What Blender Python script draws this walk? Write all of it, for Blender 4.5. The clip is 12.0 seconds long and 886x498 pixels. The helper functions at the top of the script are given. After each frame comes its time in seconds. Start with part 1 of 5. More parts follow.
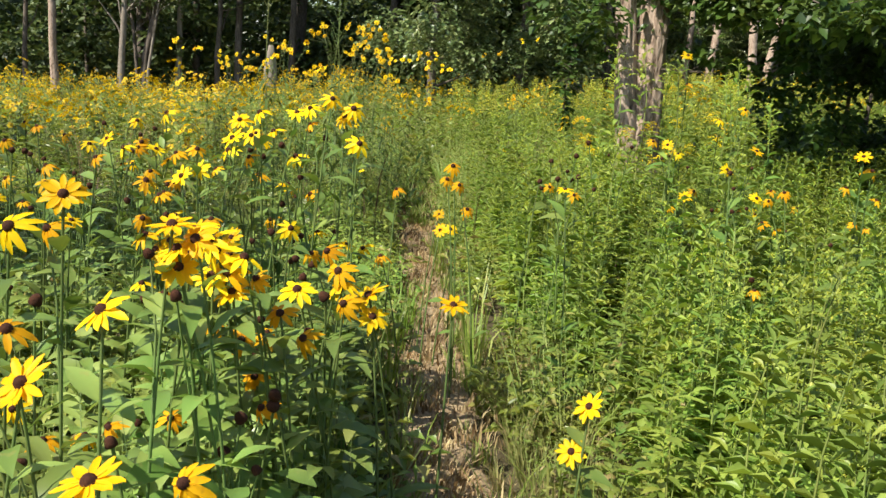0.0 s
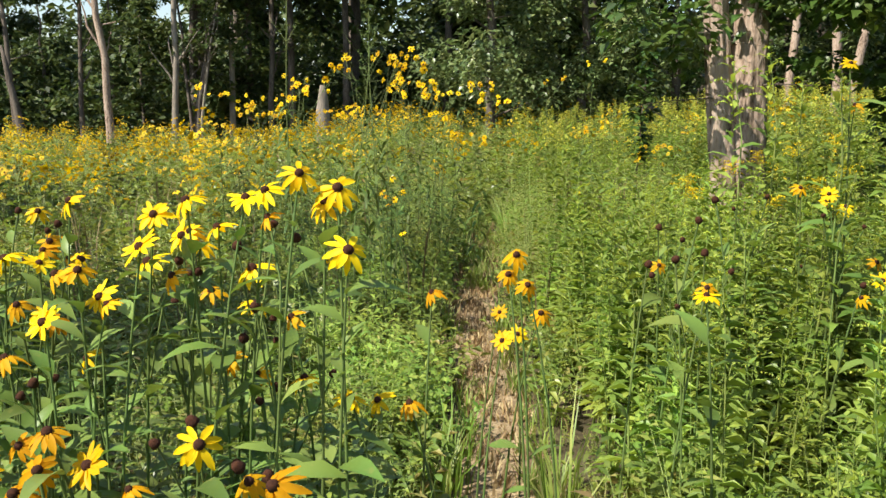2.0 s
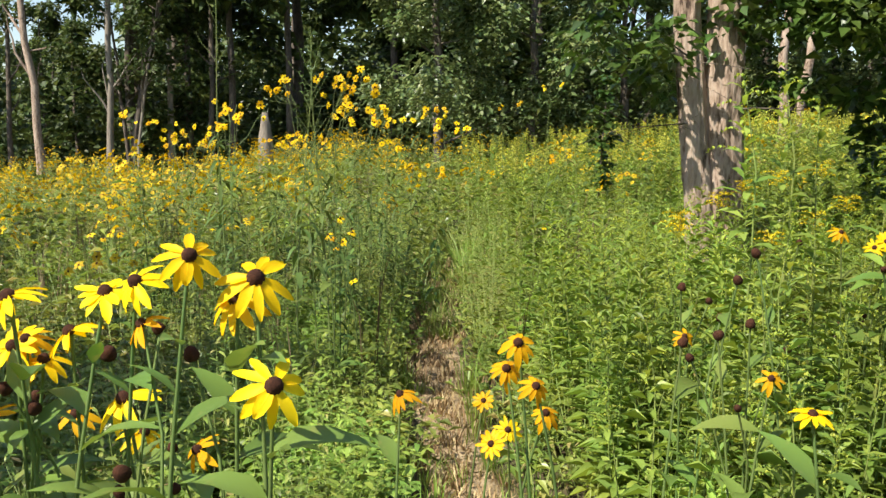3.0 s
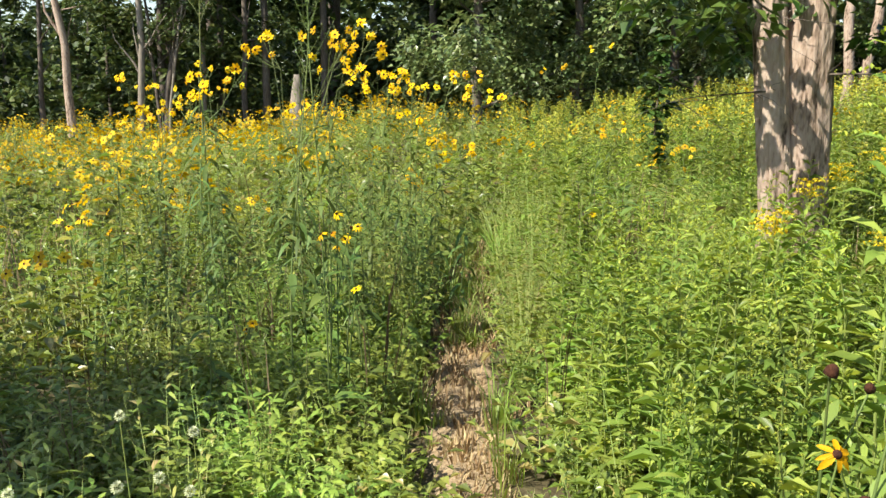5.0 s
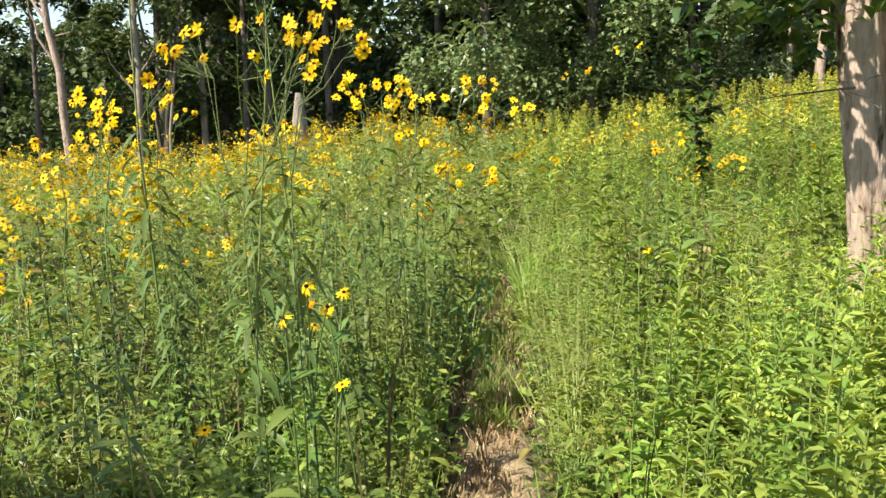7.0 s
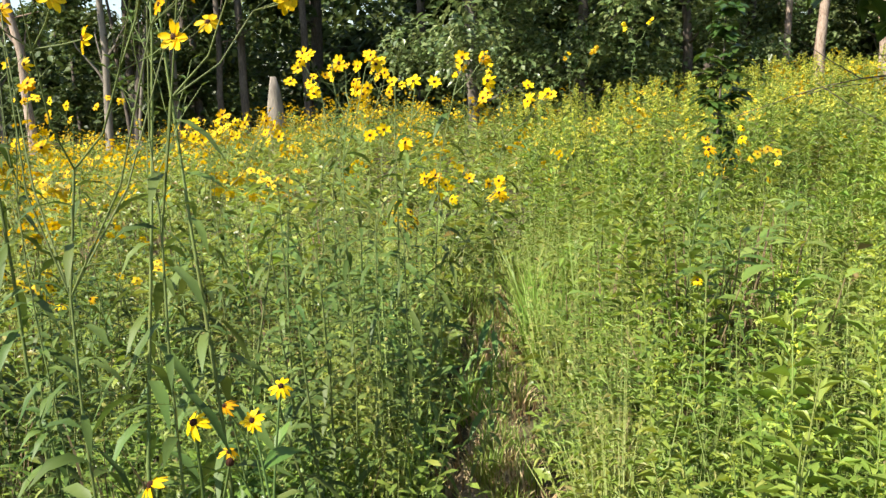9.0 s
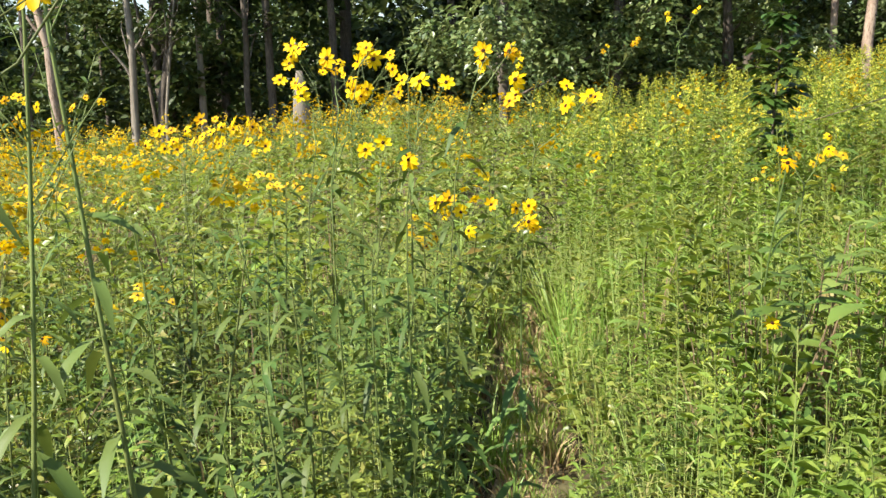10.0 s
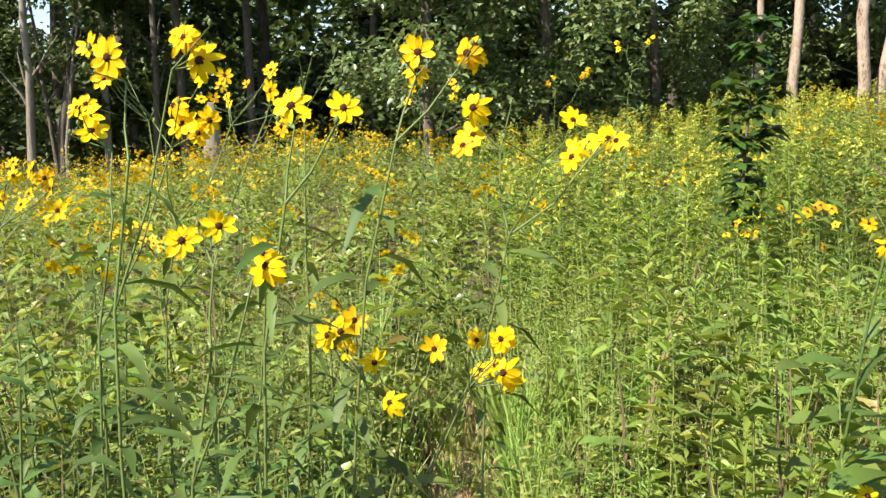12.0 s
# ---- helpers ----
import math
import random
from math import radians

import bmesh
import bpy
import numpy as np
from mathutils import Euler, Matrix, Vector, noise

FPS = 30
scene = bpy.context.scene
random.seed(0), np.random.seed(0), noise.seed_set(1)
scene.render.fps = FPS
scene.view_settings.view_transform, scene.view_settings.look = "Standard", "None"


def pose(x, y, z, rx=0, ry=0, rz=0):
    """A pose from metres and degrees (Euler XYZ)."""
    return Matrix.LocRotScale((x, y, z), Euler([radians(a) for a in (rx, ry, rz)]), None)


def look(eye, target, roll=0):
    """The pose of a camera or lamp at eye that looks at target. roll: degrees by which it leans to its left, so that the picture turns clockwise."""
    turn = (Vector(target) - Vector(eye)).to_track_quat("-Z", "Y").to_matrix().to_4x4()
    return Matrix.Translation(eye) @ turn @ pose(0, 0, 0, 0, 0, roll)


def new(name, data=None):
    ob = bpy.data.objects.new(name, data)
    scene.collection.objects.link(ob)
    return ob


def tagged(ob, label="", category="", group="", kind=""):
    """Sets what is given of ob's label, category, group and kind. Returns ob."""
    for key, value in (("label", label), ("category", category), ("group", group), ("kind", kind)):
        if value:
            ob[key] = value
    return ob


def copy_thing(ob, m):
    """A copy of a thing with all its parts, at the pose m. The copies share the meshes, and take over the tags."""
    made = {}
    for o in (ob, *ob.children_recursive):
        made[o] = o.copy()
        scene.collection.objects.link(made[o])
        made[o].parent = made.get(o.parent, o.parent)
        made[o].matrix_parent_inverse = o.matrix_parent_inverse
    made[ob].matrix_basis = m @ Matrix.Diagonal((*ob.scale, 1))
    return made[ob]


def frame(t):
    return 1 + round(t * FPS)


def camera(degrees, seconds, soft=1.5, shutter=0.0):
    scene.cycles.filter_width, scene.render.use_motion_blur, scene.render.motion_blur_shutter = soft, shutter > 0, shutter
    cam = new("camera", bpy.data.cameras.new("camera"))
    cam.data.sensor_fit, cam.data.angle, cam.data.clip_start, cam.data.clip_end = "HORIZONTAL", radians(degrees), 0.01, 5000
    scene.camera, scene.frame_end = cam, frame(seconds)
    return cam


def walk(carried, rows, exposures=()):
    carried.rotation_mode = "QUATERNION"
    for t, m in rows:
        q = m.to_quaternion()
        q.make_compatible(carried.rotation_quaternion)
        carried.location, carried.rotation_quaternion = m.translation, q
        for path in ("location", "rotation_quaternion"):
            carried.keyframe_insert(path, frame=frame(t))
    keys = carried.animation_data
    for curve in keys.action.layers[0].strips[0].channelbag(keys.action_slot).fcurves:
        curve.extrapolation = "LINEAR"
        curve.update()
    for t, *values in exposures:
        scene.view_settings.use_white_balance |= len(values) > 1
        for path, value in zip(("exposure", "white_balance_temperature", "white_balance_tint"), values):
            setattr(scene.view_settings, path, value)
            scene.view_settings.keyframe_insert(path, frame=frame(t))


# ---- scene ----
cam = camera(54.7, 12.0)
METRES, EYE, TILT, LEAN, TURN = 6.4, 1.4, -12.0, -4.0, 0.0
ROWS = [
    (0.0, 0.0, 0.0, 0.0, -0.0, 0.0, -0.0),
    (0.5, -0.0007, 0.0572, 0.0131, 0.04, 0.29, 1.01),
    (1.0, -0.0046, 0.0969, 0.0186, 0.61, 0.64, 2.63),
    (1.5, 0.002, 0.15, 0.0324, 3.65, 1.26, 2.39),
    (2.0, 0.0039, 0.1964, 0.0446, 4.55, 2.08, 2.59),
    (2.5, -0.0105, 0.252, 0.0579, 1.06, 4.11, 3.69),
    (4.5, -0.0076, 0.3878, 0.0852, 1.24, 1.0, 3.77),
    (5.0, -0.0016, 0.4284, 0.0989, 3.68, 1.31, 2.89),
    (5.5, -0.009, 0.4709, 0.108, 3.65, 1.89, 4.32),
    (6.0, -0.0119, 0.509, 0.1158, 3.74, 2.42, 4.46),
    (6.5, -0.0087, 0.5466, 0.1252, 5.2, 2.4, 3.92),
    (7.0, -0.0118, 0.5863, 0.1307, 4.65, 2.25, 4.94),
    (9.0, -0.0236, 0.7353, 0.1635, 3.57, 1.09, 5.35),
    (9.5, -0.0252, 0.776, 0.1723, 3.28, 0.56, 6.36),
    (10.0, -0.0209, 0.8185, 0.1831, 5.64, 0.84, 5.03),
    (10.5, -0.0254, 0.8581, 0.189, 4.08, 1.45, 5.13),
    (11.0, -0.0303, 0.8921, 0.1992, 1.57, 2.75, 5.36),
    (11.5, -0.0268, 0.9302, 0.2058, 1.36, 3.04, 4.03),
    (12.0, -0.0283, 0.97, 0.2128, 0.48, 2.72, 5.1),
]
walk(cam, [(t, pose(0, 0, EYE, TILT, LEAN, TURN) @ pose(METRES * x, METRES * y, METRES * z, 90 + pitch, roll, yaw)) for t, x, y, z, yaw, pitch, roll in ROWS],
     exposures=((0.0, 0.94), (2.5, 0.96), (4.5, 1.06), (5.5, 1.28), (12.0, 1.28)))

# ---------------------------------------------------------------- light
SUN_AZ, SUN_EL = radians(-126), radians(49)      # azimuth from +y towards +x
sun_way = Vector((math.sin(SUN_AZ) * math.cos(SUN_EL), math.cos(SUN_AZ) * math.cos(SUN_EL), math.sin(SUN_EL)))
world = bpy.data.worlds.new("world")
scene.world = world
world.use_nodes = True
sky = world.node_tree.nodes.new("ShaderNodeTexSky")
sky.sky_type = "NISHITA"
sky.sun_disc = False
sky.sun_elevation, sky.sun_rotation = SUN_EL, SUN_AZ
world.node_tree.nodes["Background"].inputs["Strength"].default_value = 0.10
world.node_tree.links.new(sky.outputs["Color"], world.node_tree.nodes["Background"].inputs["Color"])
sun = new("sun", bpy.data.lights.new("sun", "SUN"))
sun.data.energy, sun.data.angle, sun.data.color = 4.6, radians(0.5), (1.0, 0.95, 0.84)
sun.matrix_world = look(sun_way * 60, (0, 0, 0))


# ---------------------------------------------------------------- materials
def material(name):
    mat = bpy.data.materials.new(name)
    mat.use_nodes = True
    return mat, mat.node_tree.nodes, mat.node_tree.links, mat.node_tree.nodes["Principled BSDF"]


def ramp(nodes, stops):
    r = nodes.new("ShaderNodeValToRGB")
    el = r.color_ramp.elements
    el[0].position, el[0].color = stops[0][0], (*stops[0][1], 1)
    el[1].position, el[1].color = stops[-1][0], (*stops[-1][1], 1)
    for p, c in stops[1:-1]:
        e = el.new(p)
        e.color = (*c, 1)
    return r


def foliage(name, stops, through_light=0.35, rough=0.42, per="island", gloss=0.32, patch=0.0, patch_colour=(0.3, 0.25, 0.08), hues=(0.472, 0.517)):
    """Leaf or petal: colour varied piece by piece, with light passing through it."""
    mat, nodes, links, bsdf = material(name)
    if per == "island":
        pick = nodes.new("ShaderNodeNewGeometry").outputs["Random Per Island"]
    else:
        pick = nodes.new("ShaderNodeObjectInfo").outputs["Random"]
    r = ramp(nodes, stops)
    links.new(pick, r.inputs["Fac"])
    tex = nodes.new("ShaderNodeTexNoise")
    tex.inputs["Scale"].default_value, tex.inputs["Detail"].default_value = 1.3, 3
    coord = nodes.new("ShaderNodeNewGeometry")
    links.new(coord.outputs["Position"], tex.inputs["Vector"])
    hsv = nodes.new("ShaderNodeHueSaturation")
    span = nodes.new("ShaderNodeMapRange")
    span.inputs["From Min"].default_value, span.inputs["From Max"].default_value = 0.3, 0.7
    span.inputs["To Min"].default_value, span.inputs["To Max"].default_value = 0.68, 1.36
    links.new(tex.outputs["Fac"], span.inputs["Value"])
    links.new(span.outputs["Result"], hsv.inputs["Value"])
    links.new(r.outputs["Color"], hsv.inputs["Color"])
    tint = nodes.new("ShaderNodeTexNoise")
    tint.inputs["Scale"].default_value, tint.inputs["Detail"].default_value = 2.6, 2
    links.new(coord.outputs["Position"], tint.inputs["Vector"])
    shift = nodes.new("ShaderNodeMapRange")
    shift.inputs["From Min"].default_value, shift.inputs["From Max"].default_value = 0.32, 0.68
    shift.inputs["To Min"].default_value, shift.inputs["To Max"].default_value = hues
    links.new(tint.outputs["Fac"], shift.inputs["Value"])
    links.new(shift.outputs["Result"], hsv.inputs["Hue"])
    colour = hsv.outputs["Color"]
    if patch > 0:
        fine = nodes.new("ShaderNodeTexNoise")
        fine.inputs["Scale"].default_value = 45
        links.new(coord.outputs["Position"], fine.inputs["Vector"])
        edge = nodes.new("ShaderNodeMapRange")
        edge.inputs["From Min"].default_value, edge.inputs["From Max"].default_value = 0.62, 0.72
        edge.inputs["To Max"].default_value = patch
        links.new(fine.outputs["Fac"], edge.inputs["Value"])
        mix = nodes.new("ShaderNodeMix")
        mix.data_type = "RGBA"
        mix.inputs["B"].default_value = (*patch_colour, 1)
        links.new(edge.outputs["Result"], mix.inputs["Factor"])
        links.new(colour, mix.inputs["A"])
        colour = mix.outputs["Result"]
    links.new(colour, bsdf.inputs["Base Color"])
    bsdf.inputs["Roughness"].default_value = rough
    bsdf.inputs["Specular IOR Level"].default_value = gloss
    thin = nodes.new("ShaderNodeBsdfTranslucent")
    bright = nodes.new("ShaderNodeHueSaturation")
    bright.inputs["Hue"].default_value, bright.inputs["Saturation"].default_value, bright.inputs["Value"].default_value = 0.485, 1.1, 1.25
    links.new(colour, bright.inputs["Color"])
    links.new(bright.outputs["Color"], thin.inputs["Color"])
    both = nodes.new("ShaderNodeMixShader")
    both.inputs["Fac"].default_value = through_light
    links.new(bsdf.outputs["BSDF"], both.inputs[1])
    links.new(thin.outputs["BSDF"], both.inputs[2])
    links.new(both.outputs["Shader"], nodes["Material Output"].inputs["Surface"])
    return mat


def rough_surface(name, stops, scale, stretch=(1, 1, 1), bump=0.4, rough=0.9, detail=8, second=None, distance=0.02):
    """Bark, soil or straw: noise at two scales with relief."""
    mat, nodes, links, bsdf = material(name)
    coord = nodes.new("ShaderNodeTexCoord")
    mapping = nodes.new("ShaderNodeMapping")
    mapping.inputs["Scale"].default_value = stretch
    links.new(coord.outputs["Object"], mapping.inputs["Vector"])
    big, fine = nodes.new("ShaderNodeTexNoise"), nodes.new("ShaderNodeTexNoise")
    for tex, s in ((big, scale), (fine, scale * 6)):
        tex.inputs["Scale"].default_value, tex.inputs["Detail"].default_value = s, detail
        links.new(mapping.outputs["Vector"], tex.inputs["Vector"])
    mix = nodes.new("ShaderNodeMath")
    mix.operation = "ADD"
    half = nodes.new("ShaderNodeMath")
    half.operation = "MULTIPLY"
    half.inputs[1].default_value = 0.5
    links.new(big.outputs["Fac"], mix.inputs[0])
    links.new(fine.outputs["Fac"], mix.inputs[1])
    links.new(mix.outputs["Value"], half.inputs[0])
    r = ramp(nodes, stops)
    links.new(half.outputs["Value"], r.inputs["Fac"])
    links.new(r.outputs["Color"], bsdf.inputs["Base Color"])
    b = nodes.new("ShaderNodeBump")
    b.inputs["Strength"].default_value, b.inputs["Distance"].default_value = bump, distance
    links.new(half.outputs["Value"], b.inputs["Height"])
    links.new(b.outputs["Normal"], bsdf.inputs["Normal"])
    bsdf.inputs["Roughness"].default_value = rough
    bsdf.inputs["Specular IOR Level"].default_value = 0.2
    return mat


G = dict(
    herb=foliage("herb_leaf", [(0, (0.105, 0.155, 0.030)), (0.5, (0.18, 0.248, 0.045)), (0.88, (0.265, 0.315, 0.064)), (1, (0.34, 0.28, 0.10))], 0.36, 0.36, gloss=0.5),
    golden=foliage("goldenrod_leaf", [(0, (0.125, 0.20, 0.036)), (0.6, (0.205, 0.30, 0.054)), (1, (0.32, 0.40, 0.075))], 0.4),
    plume=foliage("goldenrod_bud_plume", [(0, (0.22, 0.31, 0.05)), (0.6, (0.33, 0.39, 0.06)), (1, (0.46, 0.46, 0.06))], 0.35, hues=(0.496, 0.504)),
    bloom=foliage("goldenrod_full_bloom", [(0, (0.62, 0.47, 0.02)), (1, (0.80, 0.66, 0.04))], 0.35, 0.6, gloss=0.1, hues=(0.496, 0.504)),
    plume_far=foliage("goldenrod_bloom", [(0, (0.36, 0.42, 0.08)), (0.6, (0.50, 0.50, 0.09)), (1, (0.64, 0.57, 0.09))], 0.35, hues=(0.496, 0.504)),
    cone_leaf=foliage("coneflower_leaf", [(0, (0.09, 0.15, 0.03)), (0.7, (0.145, 0.22, 0.045)), (1, (0.20, 0.28, 0.065))], 0.28, 0.42, "object", gloss=0.3, patch=0.3),
    tall_leaf=foliage("tickseed_leaf", [(0, (0.05, 0.092, 0.02)), (1, (0.115, 0.165, 0.04))], 0.22, 0.5, "island", gloss=0.22),
    broad=foliage("broad_leaf", [(0, (0.12, 0.185, 0.04)), (0.6, (0.185, 0.265, 0.058)), (1, (0.25, 0.32, 0.085))], 0.3, 0.38, gloss=0.5, patch=0.15),
    tick_stem=foliage("tickseed_stem", [(0, (0.085, 0.125, 0.035)), (1, (0.17, 0.21, 0.065))], 0.05, 0.55),
    cone_stem=foliage("coneflower_stem", [(0, (0.06, 0.10, 0.025)), (1, (0.12, 0.17, 0.045))], 0.05, 0.55),
    stem=foliage("green_stem", [(0, (0.13, 0.19, 0.04)), (1, (0.24, 0.29, 0.08))], 0.05, 0.5),
    petal=foliage("yellow_petal", [(0, (0.74, 0.41, 0.004)), (0.5, (0.82, 0.55, 0.006)), (1, (0.86, 0.64, 0.01))], 0.35, 0.5, "object", gloss=0.15, hues=(0.496, 0.504)),
    petal_old=foliage("faded_petal", [(0, (0.64, 0.31, 0.006)), (1, (0.74, 0.42, 0.008))], 0.35, 0.6, "object", gloss=0.15, patch=0.4, patch_colour=(0.40, 0.16, 0.02), hues=(0.496, 0.504)),
    far_petal=foliage("field_flower_petal", [(0, (0.48, 0.29, 0.015)), (0.45, (0.64, 0.44, 0.02)), (1, (0.78, 0.60, 0.03))], 0.4, 0.5, "island", gloss=0.15, hues=(0.496, 0.504)),
    tree=foliage("tree_leaf", [(0, (0.06, 0.10, 0.034)), (0.6, (0.13, 0.185, 0.062)), (1, (0.26, 0.31, 0.12))], 0.35, 0.36, gloss=0.7),
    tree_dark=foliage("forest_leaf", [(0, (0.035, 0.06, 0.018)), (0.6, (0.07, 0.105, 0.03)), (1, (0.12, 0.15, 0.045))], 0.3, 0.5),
    # oak leaves toned down to stand in for shade on the low canopy
    oak=foliage("oak_leaf", [(0, (0.035, 0.072, 0.014)), (0.7, (0.062, 0.112, 0.021)), (1, (0.10, 0.16, 0.032))], 0.3, 0.4, gloss=0.45),
    grass=foliage("grass_blade", [(0, (0.14, 0.23, 0.035)), (0.6, (0.22, 0.32, 0.06)), (1, (0.38, 0.38, 0.13))], 0.35),
    straw=foliage("dry_straw", [(0, (0.18, 0.11, 0.05)), (0.5, (0.32, 0.22, 0.11)), (1, (0.50, 0.40, 0.21))], 0.15, 0.8, hues=(0.496, 0.504)),
    straw_green=foliage("yellowing_blade", [(0, (0.17, 0.20, 0.05)), (0.6, (0.27, 0.28, 0.09)), (1, (0.40, 0.33, 0.15))], 0.3, 0.6),
    dead=foliage("withered_leaf", [(0, (0.11, 0.075, 0.04)), (1, (0.25, 0.185, 0.10))], 0.15, 0.8, hues=(0.496, 0.504)),
    white=foliage("pale_umbel", [(0, (0.42, 0.46, 0.25)), (1, (0.62, 0.63, 0.42))], 0.2, 0.8, hues=(0.496, 0.504)),
)
G["cone"] = rough_surface("flower_cone", [(0.3, (0.022, 0.008, 0.005)), (0.7, (0.085, 0.032, 0.014))], 120, bump=1.0, distance=0.003)
G["bark"] = rough_surface("grey_bark", [(0.32, (0.05, 0.04, 0.032)), (0.52, (0.13, 0.105, 0.082)), (0.7, (0.24, 0.20, 0.16))], 7, (1, 1, 0.22), 0.9)
G["bark_tan"] = rough_surface("peeling_tan_bark", [(0.37, (0.055, 0.036, 0.026)), (0.43, (0.22, 0.155, 0.11)), (0.5, (0.36, 0.265, 0.20)), (0.7, (0.48, 0.385, 0.30))], 7, (1, 1, 0.28), 1.0, distance=0.03)
G["bark_pale"] = rough_surface("weathered_pale_wood", [(0.3, (0.12, 0.10, 0.08)), (0.55, (0.27, 0.23, 0.18)), (0.7, (0.40, 0.35, 0.28))], 5, (1, 1, 0.15), 0.7)
G["soil"] = rough_surface("meadow_soil", [(0.3, (0.035, 0.026, 0.016)), (0.5, (0.075, 0.06, 0.03)), (0.7, (0.12, 0.11, 0.05))], 3, bump=0.8, distance=0.05)
G["path"] = rough_surface("trodden_path", [(0.32, (0.13, 0.09, 0.05)), (0.5, (0.29, 0.21, 0.12)), (0.7, (0.46, 0.36, 0.22))], 14, (1, 1, 1), 0.9, distance=0.02)


# ---------------------------------------------------------------- mesh helpers
class Shape:
    """Points and triangles of one or several materials, gathered piece by piece."""

    def __init__(self):
        self.v, self.f, self.m = [], [], []

    def add(self, points, tris, mat=0):
        k = len(self.v)
        self.v.extend([tuple(p) for p in points])
        self.f.extend([(a + k, b + k, c + k) for a, b, c in tris])
        self.m.extend([mat] * len(tris))

    def arrays(self):
        return np.array(self.v, float).reshape(-1, 3), np.array(self.f, int).reshape(-1, 3), np.array(self.m, int)


def mesh_from(name, v, f, m, mats, smooth=False):
    me = bpy.data.meshes.new(name)
    me.vertices.add(len(v))
    me.vertices.foreach_set("co", np.asarray(v, np.float32).ravel())
    me.loops.add(len(f) * 3)
    me.loops.foreach_set("vertex_index", np.asarray(f, np.int32).ravel())
    me.polygons.add(len(f))
    me.polygons.foreach_set("loop_start", np.arange(0, len(f) * 3, 3, dtype=np.int32))
    me.polygons.foreach_set("material_index", np.asarray(m, np.int32))
    if smooth:
        me.polygons.foreach_set("use_smooth", np.ones(len(f), bool))
    for mat in mats:
        me.materials.append(mat)
    me.update(calc_edges=True)
    return me


def shape_mesh(name, shape, mats, smooth=False):
    return mesh_from(name, *shape.arrays(), mats, smooth)


def part(name, me, parent=None, m=None, label=""):
    ob = new(name, me)
    ob.parent = parent
    if m is not None:
        ob.matrix_basis = m
    return tagged(ob, label)


def thing(name, m, label, category, group="", kind=""):
    ob = new(name)
    ob.matrix_basis = m
    return tagged(ob, label, category, group, kind)


def basis(d):
    d = Vector(d).normalized()
    side = d.cross(Vector((0, 0, 1)))
    side = side.normalized() if side.length > 1e-4 else Vector((1, 0, 0))
    return d, side, side.cross(d)


def leaf(shape, base, d, length, width, droop=0.25, fold=0.25, mat=0, fine=True, twist=0.0):
    """A leaf that arches to its tip: four triangles, or two where it is small."""
    d, side, up = basis(d)
    if twist:
        side, up = side * math.cos(twist) + up * math.sin(twist), up * math.cos(twist) - side * math.sin(twist)
    base = Vector(base)
    mid = base + d * length * 0.45
    tip = base + d * length * 0.95 - Vector((0, 0, 1)) * length * droop
    lift = up * width * fold
    if fine:
        low, far = base + d * length * 0.28, base + d * length * 0.66 - Vector((0, 0, 1)) * length * droop * 0.4
        shape.add((base, low + side * width * 0.46 + lift, low - side * width * 0.46, far + side * width * 0.4, far - side * width * 0.4 + lift, tip), ((0, 1, 2), (1, 3, 4), (1, 4, 2), (3, 5, 4)), mat)
    else:
        shape.add((base, mid + side * width / 2 + lift, tip, mid - side * width / 2 + lift), ((0, 1, 2), (0, 2, 3)), mat)


def lance(shape, base, d, length, width, droop=0.4, mat=0, twist=0.0):
    """A long leaf that arches over: eight triangles."""
    d, side, up = basis(d)
    side, up = side * math.cos(twist) + up * math.sin(twist), up * math.cos(twist) - side * math.sin(twist)
    base = Vector(base)
    pts = [base]
    for u, w in ((0.3, 0.85), (0.62, 0.9)):
        c = base + d * length * u - Vector((0, 0, 1)) * length * droop * u * u
        pts += [c + side * width * w / 2 + up * width * 0.12, c, c - side * width * w / 2 + up * width * 0.12]
    pts.append(base + d * length * 0.94 - Vector((0, 0, 1)) * length * droop)
    shape.add(pts, ((0, 1, 2), (0, 2, 3), (1, 4, 5), (1, 5, 2), (2, 5, 6), (2, 6, 3), (4, 7, 5), (5, 7, 6)), mat)


def tube(shape, pts, radii, sides=5, mat=0, cap=False, wob=0.0, rng=random):
    rings = []
    k = len(shape.v)
    for i, p in enumerate(pts):
        a = Vector(pts[max(i - 1, 0)])
        b = Vector(pts[min(i + 1, len(pts) - 1)])
        d = (b - a).normalized()
        ref = Vector((1, 0, 0)) if abs(d.x) < 0.9 else Vector((0, 1, 0))
        s = d.cross(ref).normalized()
        u = s.cross(d)
        for j in range(sides):
            an = 2 * math.pi * j / sides
            r = radii[i] * (1 + (rng.uniform(-wob, wob) if wob else 0))
            rings.append(Vector(p) + (s * math.cos(an) + u * math.sin(an)) * r)
    tris = []
    for i in range(len(pts) - 1):
        for j in range(sides):
            a, b = i * sides + j, i * sides + (j + 1) % sides
            tris += [(a, b, b + sides), (a, b + sides, a + sides)]
    if cap:
        rings.append(Vector(pts[-1]))
        top = (len(pts) - 1) * sides
        tris += [(top + j, top + (j + 1) % sides, len(rings) - 1) for j in range(sides)]
    shape.add(rings, tris, mat)


